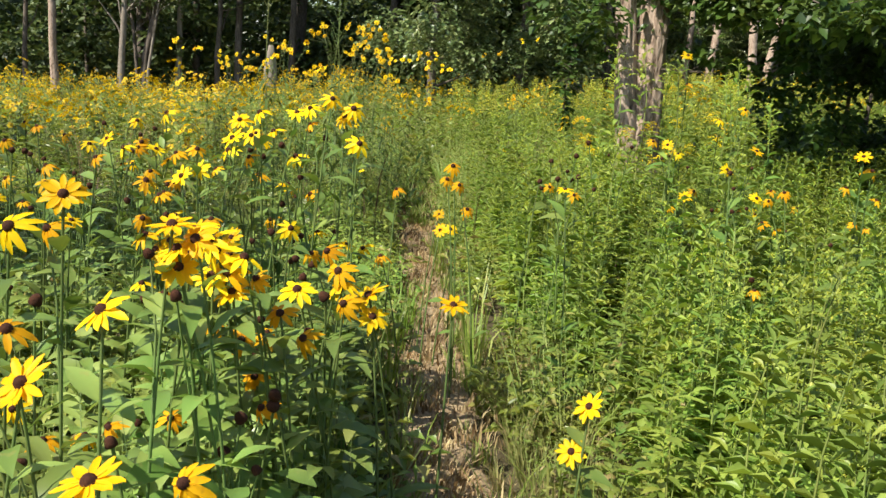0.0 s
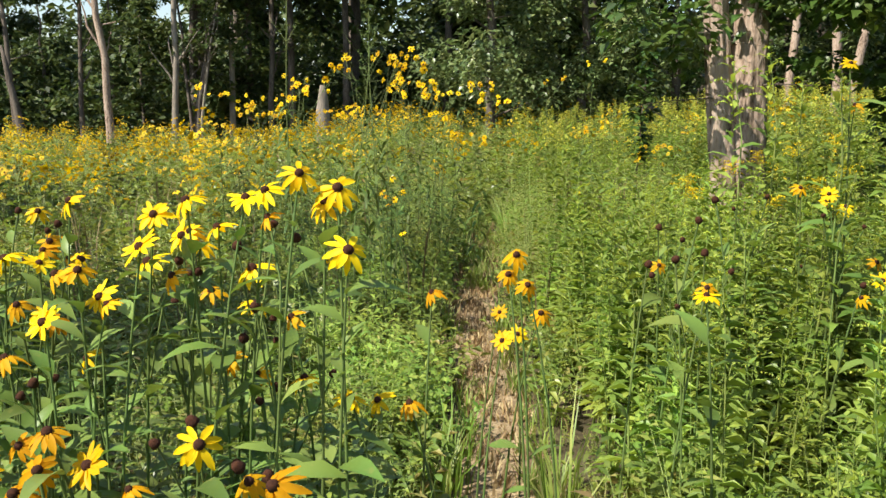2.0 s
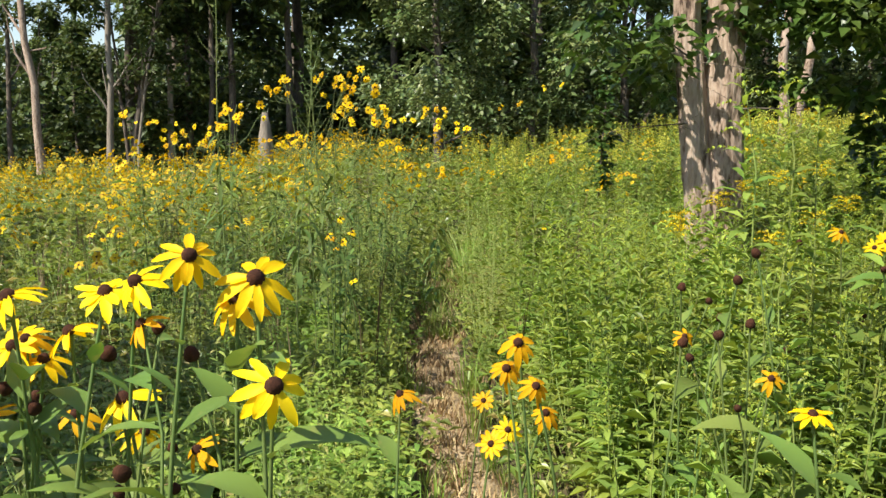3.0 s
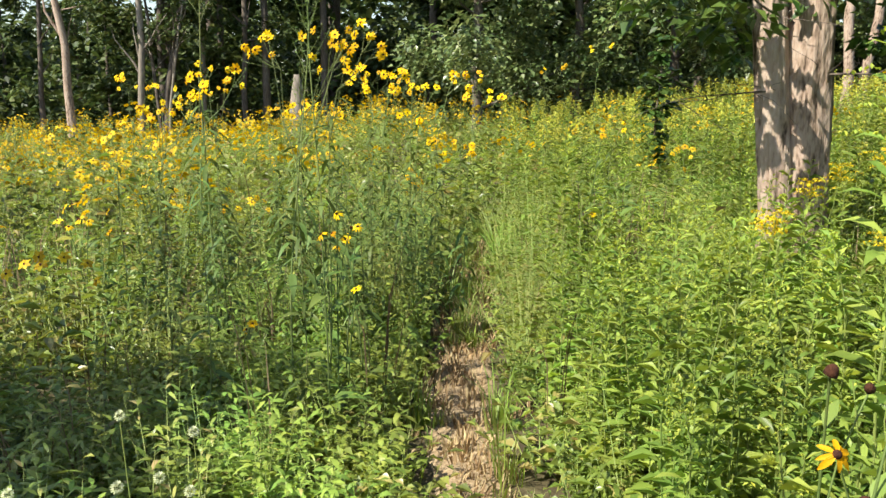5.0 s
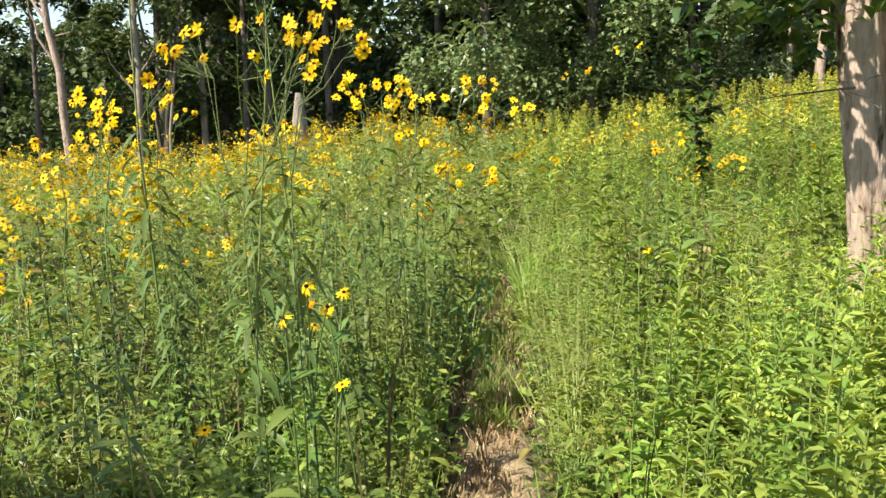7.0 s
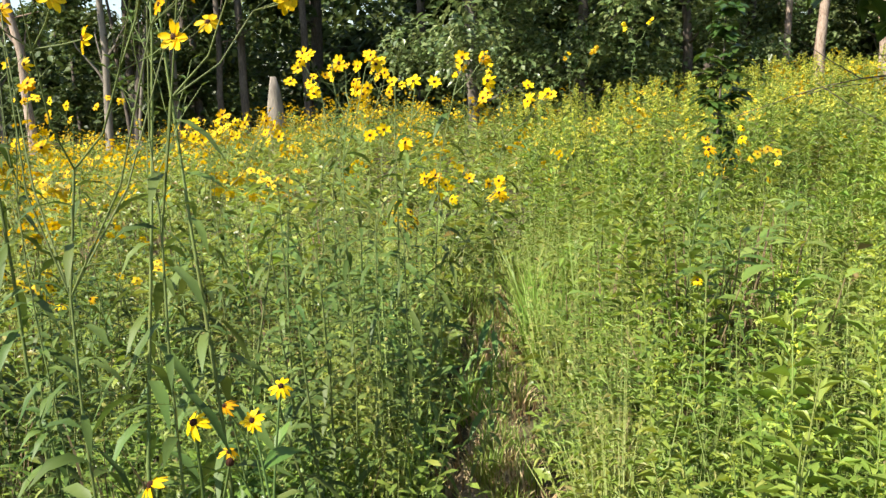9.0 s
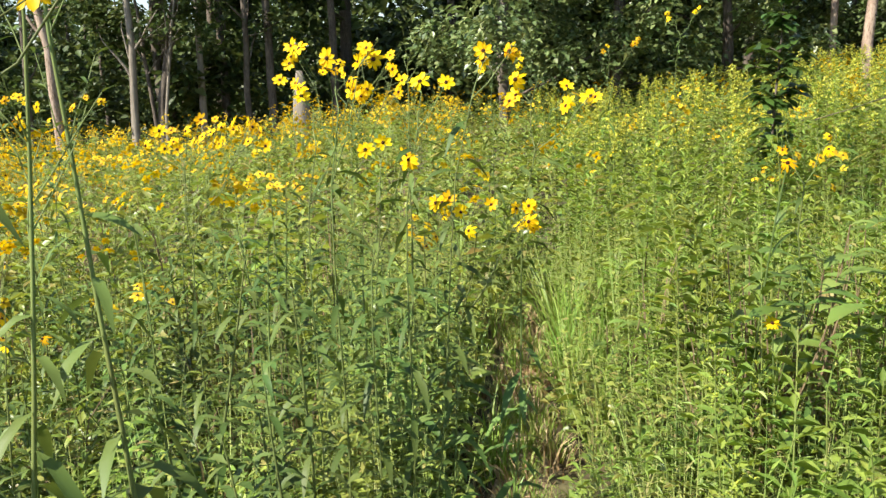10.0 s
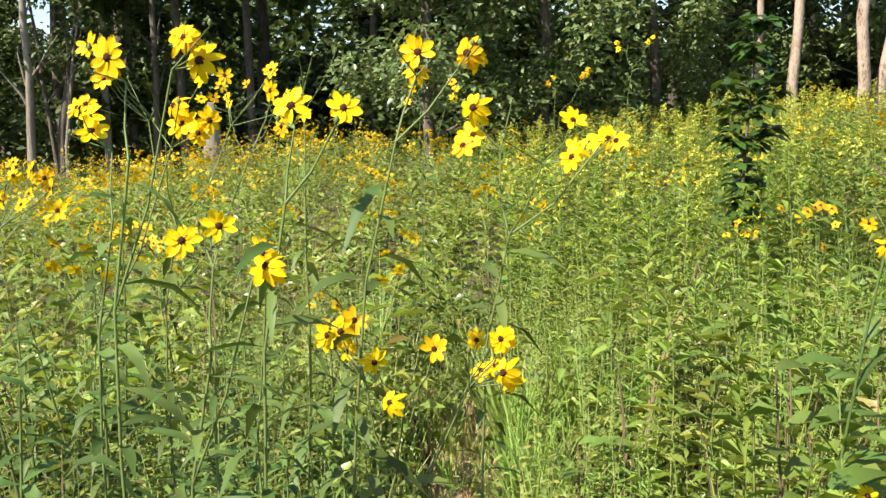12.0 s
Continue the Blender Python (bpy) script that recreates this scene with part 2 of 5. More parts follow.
def stamp(name, kinds, places, mats, label, category):
    """Joins many copies of a few plants into one object. places: rows of x, y, z, size, turn, lean, kind."""
    vs, fs, ms, k = [], [], [], 0
    places = np.asarray(places, float)
    for n, (v, f, m) in enumerate(kinds):
        p = places[places[:, 6].astype(int) == n]
        if not len(p):
            continue
        c, s = np.cos(p[:, 4]), np.sin(p[:, 4])
        x = v[None, :, 0] * c[:, None] - v[None, :, 1] * s[:, None]
        y = v[None, :, 0] * s[:, None] + v[None, :, 1] * c[:, None]
        z = np.broadcast_to(v[None, :, 2], x.shape)
        x = x + z * z * (p[:, 5] * np.cos(p[:, 4] * 3.7))[:, None]
        y = y + z * z * (p[:, 5] * np.sin(p[:, 4] * 3.7))[:, None]
        pts = np.stack((x, y, z), -1) * p[:, 3][:, None, None] + p[:, None, :3]
        vs.append(pts.reshape(-1, 3))
        fs.append((f[None] + (np.arange(len(p)) * len(v))[:, None, None]).reshape(-1, 3) + k)
        ms.append(np.tile(m, len(p)))
        k += len(p) * len(v)
    ob = new(name, mesh_from(name, np.concatenate(vs), np.concatenate(fs), np.concatenate(ms), mats))
    return tagged(ob, label, category, kind="stuff")


# ---------------------------------------------------------------- ground and path
def smooth(a):
    a = np.clip(a, 0, 1)
    return a * a * (3 - 2 * a)


def ground_z(x, y):
    """Height of the ground: nearly level, rising gently on the path's right side and sinking on its left."""
    return -0.55 * smooth((-x - 2.0) / 6.0) * smooth((y - 5.0) / 9.0) + 0.55 * smooth((x - 0.8) / 6.0) * smooth((y - 7.0) / 9.0) + 0.02 * np.sin(x * 1.7 + 0.4) * np.sin(y * 1.3)


def path_x(y):
    return np.interp(y, (-6, 0, 2.7, 3.5, 5, 6, 7, 8, 9.5, 11, 12.5, 15, 18), (0.1, 0.1, 0.1, 0.06, 0.02, -0.09, -0.14, -0.13, -0.1, -0.23, -0.28, -0.5, -1.0))


def build_ground():
    lines = np.concatenate((np.linspace(-3000, -60, 8), np.linspace(-40, -8, 9), np.linspace(-6, 6, 61), np.linspace(8, 40, 9), np.linspace(60, 3000, 8)))
    rows = np.concatenate((np.linspace(-3000, -60, 8), np.linspace(-40, -4, 8), np.linspace(-3, 16, 96), np.linspace(18, 60, 15), np.linspace(90, 3000, 8)))
    xx, yy = np.meshgrid(lines, rows)
    zz = ground_z(xx, yy) * (np.abs(yy) < 80)
    near = (np.abs(xx) < 7) & (yy > -4) & (yy < 17)
    zz = zz + near * np.random.default_rng(4).normal(0, 0.006, xx.shape)
    nx, ny = len(lines), len(rows)
    v = np.stack((xx, yy, zz), -1).reshape(-1, 3)
    i = (np.arange(ny - 1)[:, None] * nx + np.arange(nx - 1)[None]).ravel()
    f = np.concatenate((np.stack((i, i + 1, i + nx + 1), 1), np.stack((i, i + nx + 1, i + nx), 1)))
    ground = new("ground", mesh_from("ground", v, f, np.zeros(len(f)), [G["soil"]], True))
    tagged(ground, "dark meadow soil under dense plants", "ground", kind="structure")
    # trodden footpath, a shallow strip laid on the soil
    rng = np.random.default_rng(8)
    ys = np.linspace(-3, 10.8, 139)
    us = np.linspace(-1, 1, 9)
    w = 0.175 - 0.07 * smooth((ys - 7.0) / 2.5) + 0.02 * np.sin(ys * 2.1) + rng.normal(0, 0.012, len(ys))
    x = path_x(ys)[:, None] + us[None] * w[:, None]
    y = np.repeat(ys[:, None], 9, 1)
    z = ground_z(x, y) + 0.022 - 0.012 * us[None] ** 2 + rng.normal(0, 0.003, x.shape)
    z[:, 0] -= 0.03
    z[:, -1] -= 0.03
    v = np.stack((x, y, z), -1).reshape(-1, 3)
    i = (np.arange(len(ys) - 1)[:, None] * 9 + np.arange(8)[None]).ravel()
    f = np.concatenate((np.stack((i, i + 1, i + 10), 1), np.stack((i, i + 10, i + 9), 1)))
    path = new("footpath", mesh_from("footpath", v, f, np.zeros(len(f)), [G["path"]], True))
    tagged(path, "narrow trodden footpath of bare earth and dry straw", "footpath", kind="structure")


build_ground()


# ---------------------------------------------------------------- plant patterns for the joined meadow
def stalk(s, a, b, w, mat):
    """A thin three-sided stalk that runs out to a point."""
    s.add((a + Vector((w, 0, 0)), a + Vector((-w / 2, w, 0)), a + Vector((-w / 2, -w, 0)), b), ((0, 1, 3), (1, 2, 3), (2, 0, 3)), mat)


def herb_kind(rng, stems=5, height=0.5, leaves=11, size=0.06, width=0.4, fine=False):
    """A bushy herb: several stems with leaves all round."""
    s = Shape()
    for _ in range(stems):
        a, sp = rng.uniform(0, 6.28), rng.uniform(0.02, 0.16)
        h = height * rng.uniform(0.6, 1.1)
        top = Vector((math.cos(a) * sp * 1.6, math.sin(a) * sp * 1.6, h))
        foot = Vector((math.cos(a) * sp * 0.4, math.sin(a) * sp * 0.4, 0))
        stalk(s, foot, top, 0.003, 1)
        for i in range(leaves):
            u = 0.18 + 0.82 * i / leaves
            p = foot.lerp(top, u)
            b = i * 2.4 + rng.uniform(-0.5, 0.5)
            d = (math.cos(b), math.sin(b), rng.uniform(0.1, 0.9))
            n = size * rng.uniform(0.6, 1.25) * (1.15 - 0.5 * u)
            leaf(s, p, d, n, n * width * rng.uniform(0.8, 1.2), rng.uniform(0.05, 0.5), 0.2, 0, fine, rng.uniform(-0.5, 0.5))
    return s.arrays()


def goldenrod_shape(rng, height=0.9, leaves=46, plume=True, fine=True, dense=True):
    """Upright goldenrod: stem (0), leaves (1) and a feathery top (2), as three shapes."""
    stem, green, top = Shape(), Shape(), Shape()
    pts = [(0.02 * math.sin(i * 1.3) * i / 5, 0.015 * math.cos(i * 1.7) * i / 5, height * i / 5) for i in range(6)]
    tube(stem, pts, [0.0045 - 0.0006 * i for i in range(6)], 4, 0)
    for i in range(leaves):
        u = 0.12 + 0.88 * i / leaves
        p = Vector((pts[-1][0] * u, pts[-1][1] * u, height * u))
        a = i * 2.399 + rng.uniform(-0.3, 0.3)
        n = (0.15 - 0.08 * u) * rng.uniform(0.8, 1.2)
        d = (math.cos(a), math.sin(a), 0.25 + 0.75 * u * u + rng.uniform(-0.1, 0.2))
        if fine:
            lance(green, p, d, n, n * 0.22, rng.uniform(0.2, 0.55), 0, rng.uniform(-0.4, 0.4))
        else:
            leaf(green, p, d, n, n * 0.22, rng.uniform(0.15, 0.45), 0.2, 0, False, rng.uniform(-0.3, 0.3))
    if plume:
        bits, size = (14, 0.013) if dense else (8, 0.033)
        for b in range(9):
            a = b * 2.4
            z0 = height * (0.84 + 0.02 * b)
            reach = 0.085 * (1.15 - b / 10)
            for k in range(bits):
                q = k / (bits - 1)
                p = (pts[-1][0] + math.cos(a) * reach * q, pts[-1][1] + math.sin(a) * reach * q, z0 + 0.05 * q - 0.045 * q * q)
                leaf(top, p, (rng.uniform(-1, 1), rng.uniform(-1, 1), rng.uniform(0.2, 1)), size, size * 0.5, 0.1, 0.2, 0, False)
    return stem, green, top


def goldenrod_kind(rng, height, leaves, plume, fine, dense=False):
    whole = Shape()
    for n, s in enumerate(goldenrod_shape(rng, height, leaves, plume, fine, dense)):
        whole.add(s.v, s.f, n)
    return whole.arrays()


def grass_kind(rng, blades=22, height=0.4, spread=0.06):
    s = Shape()
    for _ in range(blades):
        a = rng.uniform(0, 6.28)
        r = spread * rng.random()
        h = height * rng.uniform(0.5, 1.15)
        out = rng.uniform(0.1, 0.6) * h
        dx, dy = math.cos(a), math.sin(a)
        w = 0.004 * rng.uniform(0.7, 1.4)
        b = Vector((dx * r, dy * r, 0))
        m1 = b + Vector((dx * out * 0.3, dy * out * 0.3, h * 0.6))
        t = b + Vector((dx * out, dy * out, h * rng.uniform(0.75, 1)))
        side = Vector((-dy, dx, 0)) * w
        s.add((b + side, b - side, m1 + side * 0.8, m1 - side * 0.8, t), ((0, 1, 3), (0, 3, 2), (2, 3, 4)), 0)
    return s.arrays()


def small_flower(s, p, d, radius, petals, mat, centre, rng, droop=0.2):
    d, side, up = basis(d)
    p = Vector(p)
    for k in range(petals):
        a = 6.283 * k / petals + rng.uniform(-0.15, 0.15)
        out = side * math.cos(a) + up * math.sin(a)
        across = d.cross(out) * radius * (2.0 / petals)
        tip = p + out * radius * rng.uniform(0.85, 1.1) - d * radius * droop
        mid = p + out * radius * 0.55
        s.add((p, mid + across, tip, mid - across), ((0, 1, 2), (0, 2, 3)), mat)
    c = d * radius * 0.28
    r = radius * 0.26
    s.add((p + side * r, p - side * r * 0.5 + up * r * 0.87, p - side * r * 0.5 - up * r * 0.87, p + c), ((0, 1, 3), (1, 2, 3), (2, 0, 3)), centre)


def bur_kind(rng, height=0.85, flowers=7, petals=6, leaves=26, radius=0.024):
    """Branched yellow field flower: leaves 0, stem 1, petals 2, centre 3."""
    s = Shape()
    stalk(s, Vector((0, 0, 0)), Vector((0.01, 0, height * 0.7)), 0.004, 1)
    for i in range(leaves):
        u = 0.25 + 0.65 * i / leaves
        a = i * 2.4
        n = rng.uniform(0.08, 0.13)
        leaf(s, (math.cos(a) * 0.03, math.sin(a) * 0.03, height * u), (math.cos(a), math.sin(a), rng.uniform(0.1, 0.8)), n, n * 0.34, 0.3, 0.2, 0, False)
    for i in range(flowers):
        a, r = rng.uniform(0, 6.28), rng.uniform(0.03, 0.18)
        p = Vector((math.cos(a) * r, math.sin(a) * r, height * rng.uniform(0.78, 1.06)))
        stalk(s, Vector((0.01, 0, height * 0.6)), p, 0.002, 1)
        small_flower(s, p, (rng.uniform(-0.8, 0.3), rng.uniform(-1.1, -0.1), rng.uniform(0.3, 1)), radius * rng.uniform(0.8, 1.25), petals, 2, 3, rng)
    return s.arrays()


def broad_leaf(length, width, droop):
    """A large ovate leaf with a midrib fold."""
    s = Shape()
    rows = []
    for u, w in ((0, 0.08), (0.12, 0.45), (0.35, 1.0), (0.6, 0.85), (0.82, 0.45), (1, 0.03)):
        z = 0.12 * length * math.sin(u * 2) - droop * length * u * u
        rows += [(u * length, w * width / 2, z + 0.12 * w * width), (u * length, 0, z), (u * length, -w * width / 2, z + 0.12 * w * width)]
    tris = []
    for i in range(5):
        for j in range(2):
            p = i * 3 + j
            tris += [(p, p + 1, p + 4), (p, p + 4, p + 3)]
    s.add(rows, tris)
    return s


def broad_kind(rng, height, leaves, size):
    """A leafy shoot with large ovate leaves: leaves 0, stem 1."""
    s = Shape()
    stalk(s, Vector((0, 0, 0)), Vector((0.01, 0.01, height)), 0.004, 1)
    for i in range(leaves):
        u = 0.15 + 0.85 * i / (leaves - 1)
        a = i * 2.4 + rng.uniform(-0.4, 0.4)
        n = size * rng.uniform(0.7, 1.15) * (1.2 - 0.55 * u)
        blade = broad_leaf(n, n * rng.uniform(0.38, 0.5), rng.uniform(0.1, 0.6))
        m = Matrix.Translation((0, 0, height * u)) @ pose(0, 0, 0, 0, -rng.uniform(0, 50), math.degrees(a)) @ pose(0, 0, 0, rng.uniform(-25, 25))
        s.add([m @ Vector(p) for p in blade.v], blade.f, 0)
    return s.arrays()


def scatter(rng, n, x0, x1, y0, y1, keep, sizes=(0.8, 1.2), lean=0.12, kinds=1, sink=0.01):
    x = rng.uniform(x0, x1, n)
    y = rng.uniform(y0, y1, n)
    ok = keep(x, y, rng.random(n))
    x, y = x[ok], y[ok]
    k = len(x)
    return np.stack((x, y, ground_z(x, y) - sink, rng.uniform(*sizes, k), rng.uniform(0, 6.283, k), rng.uniform(0, lean, k), rng.integers(0, kinds, k)), 1)


def off_path(x, y, gap=0.2):
    return np.abs(x - path_x(y)) > gap


def clumps(x, y):
    """Uneven growth of the meadow, from 0 to 1."""
    return 0.5 + 0.5 * np.sin(2.3 * x + 1.7 * np.sin(1.9 * y)) * np.sin(2.1 * y + 1.3 * np.sin(1.7 * x))


def view_wedge(x, y, extra=1.2):
    """Wedge of meadow the camera sees along the walk, wider with distance."""
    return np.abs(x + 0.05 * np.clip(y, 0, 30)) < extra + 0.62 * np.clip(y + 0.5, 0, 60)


def build_meadow():
    r = random.Random(3)
    rng = np.random.default_rng(3)
    leafy = [G["herb"], G["stem"]]
    # low herbs close to the path
    kinds = [herb_kind(r, 6, 0.42, 13, 0.064, 0.34, True), herb_kind(r, 7, 0.5, 13, 0.062, 0.27, True), herb_kind(r, 5, 0.42, 10, 0.088, 0.40, True), herb_kind(r, 7, 0.58, 14, 0.072, 0.22, True)]
    p = scatter(rng, 4700, -6, 6, -0.5, 11, lambda x, y, q: off_path(x, y, np.where(y > 9.6, 0, np.where(y < 7.2, np.where(x < path_x(y), 0.3, 0.24), 0.2))) & view_wedge(x, y, 0.9) & ((x < path_x(y) + 0.5) | (q < 0.36) | (y > 7.5) & (q < 0.6)), (0.75, 1.25), 0.15, 4)
    close = np.abs(p[:, 0] - path_x(p[:, 1])) < 1.5
    p[~close, 6] += 4
    kinds += [herb_kind(r, 5, 0.42, 11, 0.08, 0.36), herb_kind(r, 6, 0.5, 11, 0.075, 0.3), herb_kind(r, 5, 0.44, 10, 0.095, 0.4), herb_kind(r, 6, 0.58, 12, 0.08, 0.25)]
    p[:, 3] *= 0.76 + 0.46 * clumps(p[:, 0], p[:, 1])
    near = np.abs(p[:, 0] - path_x(p[:, 1])) < 0.42
    p[near, 3] *= np.where(p[near, 1] > 7.5, 0.85, 0.5)
    low = (p[:, 0] < path_x(p[:, 1])) & (p[:, 0] > path_x(p[:, 1]) - 0.75) & (p[:, 1] > 4) & (p[:, 1] < 7.3) & ~near
    p[low, 3] *= 0.7
    # taller leafy stems crowd the path's left bank
    kinds += [herb_kind(r, 5, 0.92, 17, 0.088, 0.2, True), herb_kind(r, 4, 1.0, 18, 0.08, 0.22, True), herb_kind(r, 5, 0.75, 15, 0.08, 0.26, True)]
    n = 140
    y = rng.uniform(7.0, 11.5, n)
    x = path_x(y) - 0.24 - 0.85 * rng.random(n) ** 1.3
    bank = np.stack((x, y, ground_z(x, y) - 0.01, rng.uniform(0.5, 0.78, n), rng.uniform(0, 6.28, n), rng.uniform(0, 0.2, n), rng.integers(8, 11, n)), 1)
    p = np.concatenate((p, bank))
    stamp("meadow_herbs", kinds, p, leafy, "dense low green herbs covering the meadow", "herbs")
    cover = [herb_kind(r, 5, 0.24, 8, 0.085, 0.4), herb_kind(r, 5, 0.3, 8, 0.08, 0.34)]
    p = scatter(rng, 1700, -5, 5, -0.5, 9, lambda x, y, q: off_path(x, y, 0.22) & view_wedge(x, y, 0.8), (0.7, 1.3), 0.2, 2)
    stamp("ground_cover", cover, p, leafy, "broad-leaved green plants close to the soil", "herbs")
    # broad leaves of the coneflowers and of the plants across the path
    broad = [broad_kind(r, 0.5, 13, 0.13), broad_kind(r, 0.62, 15, 0.12), broad_kind(r, 0.38, 11, 0.14)]
    n = 280
    y = rng.uniform(0.7, 3.6, n)
    x = -0.16 - 0.1 * (y > 2.4) - 1.5 * rng.random(n) ** 1.4
    left = np.stack((x, y, ground_z(x, y) - 0.01, rng.uniform(0.7, 1.15, n), rng.uniform(0, 6.28, n), rng.uniform(0, 0.2, n), rng.integers(0, 3, n)), 1)
    n = 110
    y = rng.uniform(2.0, 5.6, n)
    x = path_x(y) + 0.5 + 1.9 * rng.random(n) ** 0.8
    right = np.stack((x, y, ground_z(x, y) - 0.01, rng.uniform(0.65, 1.0, n), rng.uniform(0, 6.28, n), rng.uniform(0, 0.15, n), rng.integers(0, 3, n)), 1)
    n = 70
    y = rng.uniform(1.0, 2.3, n)
    x = -0.23 - 0.42 * rng.random(n)
    front = np.stack((x, y, ground_z(x, y) - 0.01, rng.uniform(1.0, 1.3, n), rng.uniform(0, 6.28, n), rng.uniform(0, 0.2, n), rng.integers(0, 3, n)), 1)
    stamp("broad_leaves", broad, np.concatenate((left, front, right)), [G["broad"], G["cone_stem"]], "broad green coneflower leaves filling the space between the stems", "foliage")
    # fresh light herbs on the path's left side
    fresh = [herb_kind(r, 6, 0.4, 11, 0.078, 0.34, True), herb_kind(r, 5, 0.5, 12, 0.085, 0.26, True), herb_kind(r, 6, 0.32, 10, 0.085, 0.42, True)]
    n = 310
    y = rng.uniform(4.2, 7.6, n)
    x = path_x(y) - 0.26 - 1.25 * rng.random(n) ** 1.1
    p = np.stack((x, y, ground_z(x, y) - 0.01, rng.uniform(0.6, 1.1, n), rng.uniform(0, 6.28, n), rng.uniform(0, 0.25, n), rng.integers(0, 3, n)), 1)
    stamp("fresh_herbs", fresh, p, [G["golden"], G["stem"]], "fresh light green herbs beside the footpath", "herbs")
    stalks = [grass_kind(r, 9, 0.7, 0.1), grass_kind(r, 7, 0.85, 0.08)]
    p = scatter(rng, 380, -6, 4, 5.4, 13, lambda x, y, q: off_path(x, y, 0.35) & view_wedge(x, y, 0.6) & ((x < 0) | (q < 0.4)), (0.6, 1.1), 0.2, 2)
    stamp("dry_stalks", stalks, p, [G["dead"]], "thin brown dead stalks among the green plants", "dry stalks")
    # grasses
    gk = [grass_kind(r, 22, 0.30), grass_kind(r, 16, 0.5, 0.05), grass_kind(r, 26, 0.22, 0.08)]
    p = scatter(rng, 700, -5, 5, -0.5, 12, lambda x, y, q: off_path(x, y, 0.12) & view_wedge(x, y, 0.8), (0.7, 1.3), 0.3, 3)
    y = np.concatenate((rng.uniform(0, 6.5, 80), rng.uniform(7.3, 13, 230)))
    x = path_x(y) + rng.choice((-1, 1), len(y)) * np.where(y < 6.5, 0.16, 0.04) + rng.normal(0, 0.06, len(y))
    edge = np.stack((x, y, ground_z(x, y), rng.uniform(0.35, 0.7, len(y)), rng.uniform(0, 6.28, len(y)), rng.uniform(0, 2.0, len(y)), np.full(len(y), 2)), 1)
    n = 30
    y = rng.uniform(8.6, 10.2, n)
    x = path_x(y) + 0.16 + np.abs(rng.normal(0, 0.12, n))
    tuft = np.stack((x, y, ground_z(x, y), rng.uniform(0.6, 1.05, n), rng.uniform(0, 6.28, n), rng.uniform(0.3, 1.5, n), np.full(n, 1)), 1)
    stamp("meadow_grass", gk, np.concatenate((p, edge, tuft)), [G["grass"]], "fine green grass growing between the herbs", "grass")
    # short dry grass on the path's right shoulder
    n = 190
    y = rng.uniform(1.2, 4.2, n)
    x = path_x(y) + rng.uniform(0.16, 0.6, n)
    short = np.stack((x, y, ground_z(x, y), rng.uniform(0.3, 0.6, n), rng.uniform(0, 6.28, n), rng.uniform(0.5, 2.5, n), rng.integers(0, 3, n)), 1)
    n = 110
    y = rng.uniform(7.2, 10.5, n)
    x = path_x(y) + rng.uniform(0.25, 2.0, n)
    tall = np.stack((x, y, ground_z(x, y), rng.uniform(0.5, 0.9, n), rng.uniform(0, 6.28, n), rng.uniform(0.1, 0.6, n), np.full(n, 1)), 1)
    stamp("yellowing_grass", gk, np.concatenate((short, tall)), [G["straw_green"]], "short yellowing grass on the path's shoulder", "grass")
    # feathery pale herbs right of the path
    feather = [herb_kind(r, 7, 0.55, 13, 0.055, 0.16), herb_kind(r, 8, 0.7, 14, 0.05, 0.15), herb_kind(r, 6, 0.45, 12, 0.06, 0.2)]
    p = scatter(rng, 700, 0.0, 3.2, 6.8, 11.5, lambda x, y, q: off_path(x, y, 0.25) & view_wedge(x, y, 0.6), (0.7, 1.25), 0.25, 3)
    stamp("feathery_herbs", feather, p, [G["grass"], G["stem"]], "pale feathery herbs beside the path", "herbs")
    # dry thatch on and beside the path
    dk = [grass_kind(r, 14, 0.07, 0.09), grass_kind(r, 10, 0.12, 0.07)]
    n = 760
    y = rng.uniform(-1, 10.5, n)
    x = path_x(y) + rng.normal(0, 0.11, n)
    p = np.stack((x, y, ground_z(x, y) + 0.005, rng.uniform(0.6, 1.2, n), rng.uniform(0, 6.28, n), rng.uniform(2, 6, n), rng.integers(0, 2, n)), 1)
    stamp("dry_grass", dk, p, [G["straw"]], "flattened dry straw along the footpath", "dry grass")
    # goldenrod of the right side
    gold = [goldenrod_kind(r, 0.85, 42, False, False), goldenrod_kind(r, 0.95, 42, True, False, True), goldenrod_kind(r, 0.75, 40, False, False), goldenrod_kind(r, 0.9, 44, False, False)]
    p = scatter(rng, 3900, 0.2, 9, 0.8, 13, lambda x, y, q: off_path(x, y, np.where(y < 3.9, 0.6, 0.42)) & view_wedge(x, y, 0.6) & (q < np.clip(1.2 - y / 18, 0.35, 1) * np.where((y > 7.2) & (y < 10.5) & (x < 2), 0.35, 1)), (0.65, 1.1), 0.12, 4)
    stamp("goldenrod_thicket", gold, p, [G["stem"], G["golden"], G["plume"]], "thicket of upright leafy goldenrod beginning to bloom", "goldenrod")
    # far field: green mass
    far = [herb_kind(r, 4, 0.75, 8, 0.15, 0.36), herb_kind(r, 5, 0.88, 7, 0.15, 0.32), herb_kind(r, 4, 0.6, 8, 0.16, 0.4)]
    p = scatter(rng, 8200, -26, 22, 8.5, 31, lambda x, y, q: view_wedge(x, y, 1) & (q < np.clip(1.4 - y / 26, 0.3, 1)) & off_path(x, y, np.where(y > 10, 0, 0.22)), (0.75, 1.1), 0.1, 3)
    stamp("far_herbs", far, p, leafy, "tall green plants filling the far meadow", "herbs")
    # the meadow beside and behind the walk
    wide = [herb_kind(r, 3, 0.7, 4, 0.27, 0.42), herb_kind(r, 3, 0.55, 4, 0.27, 0.45)]
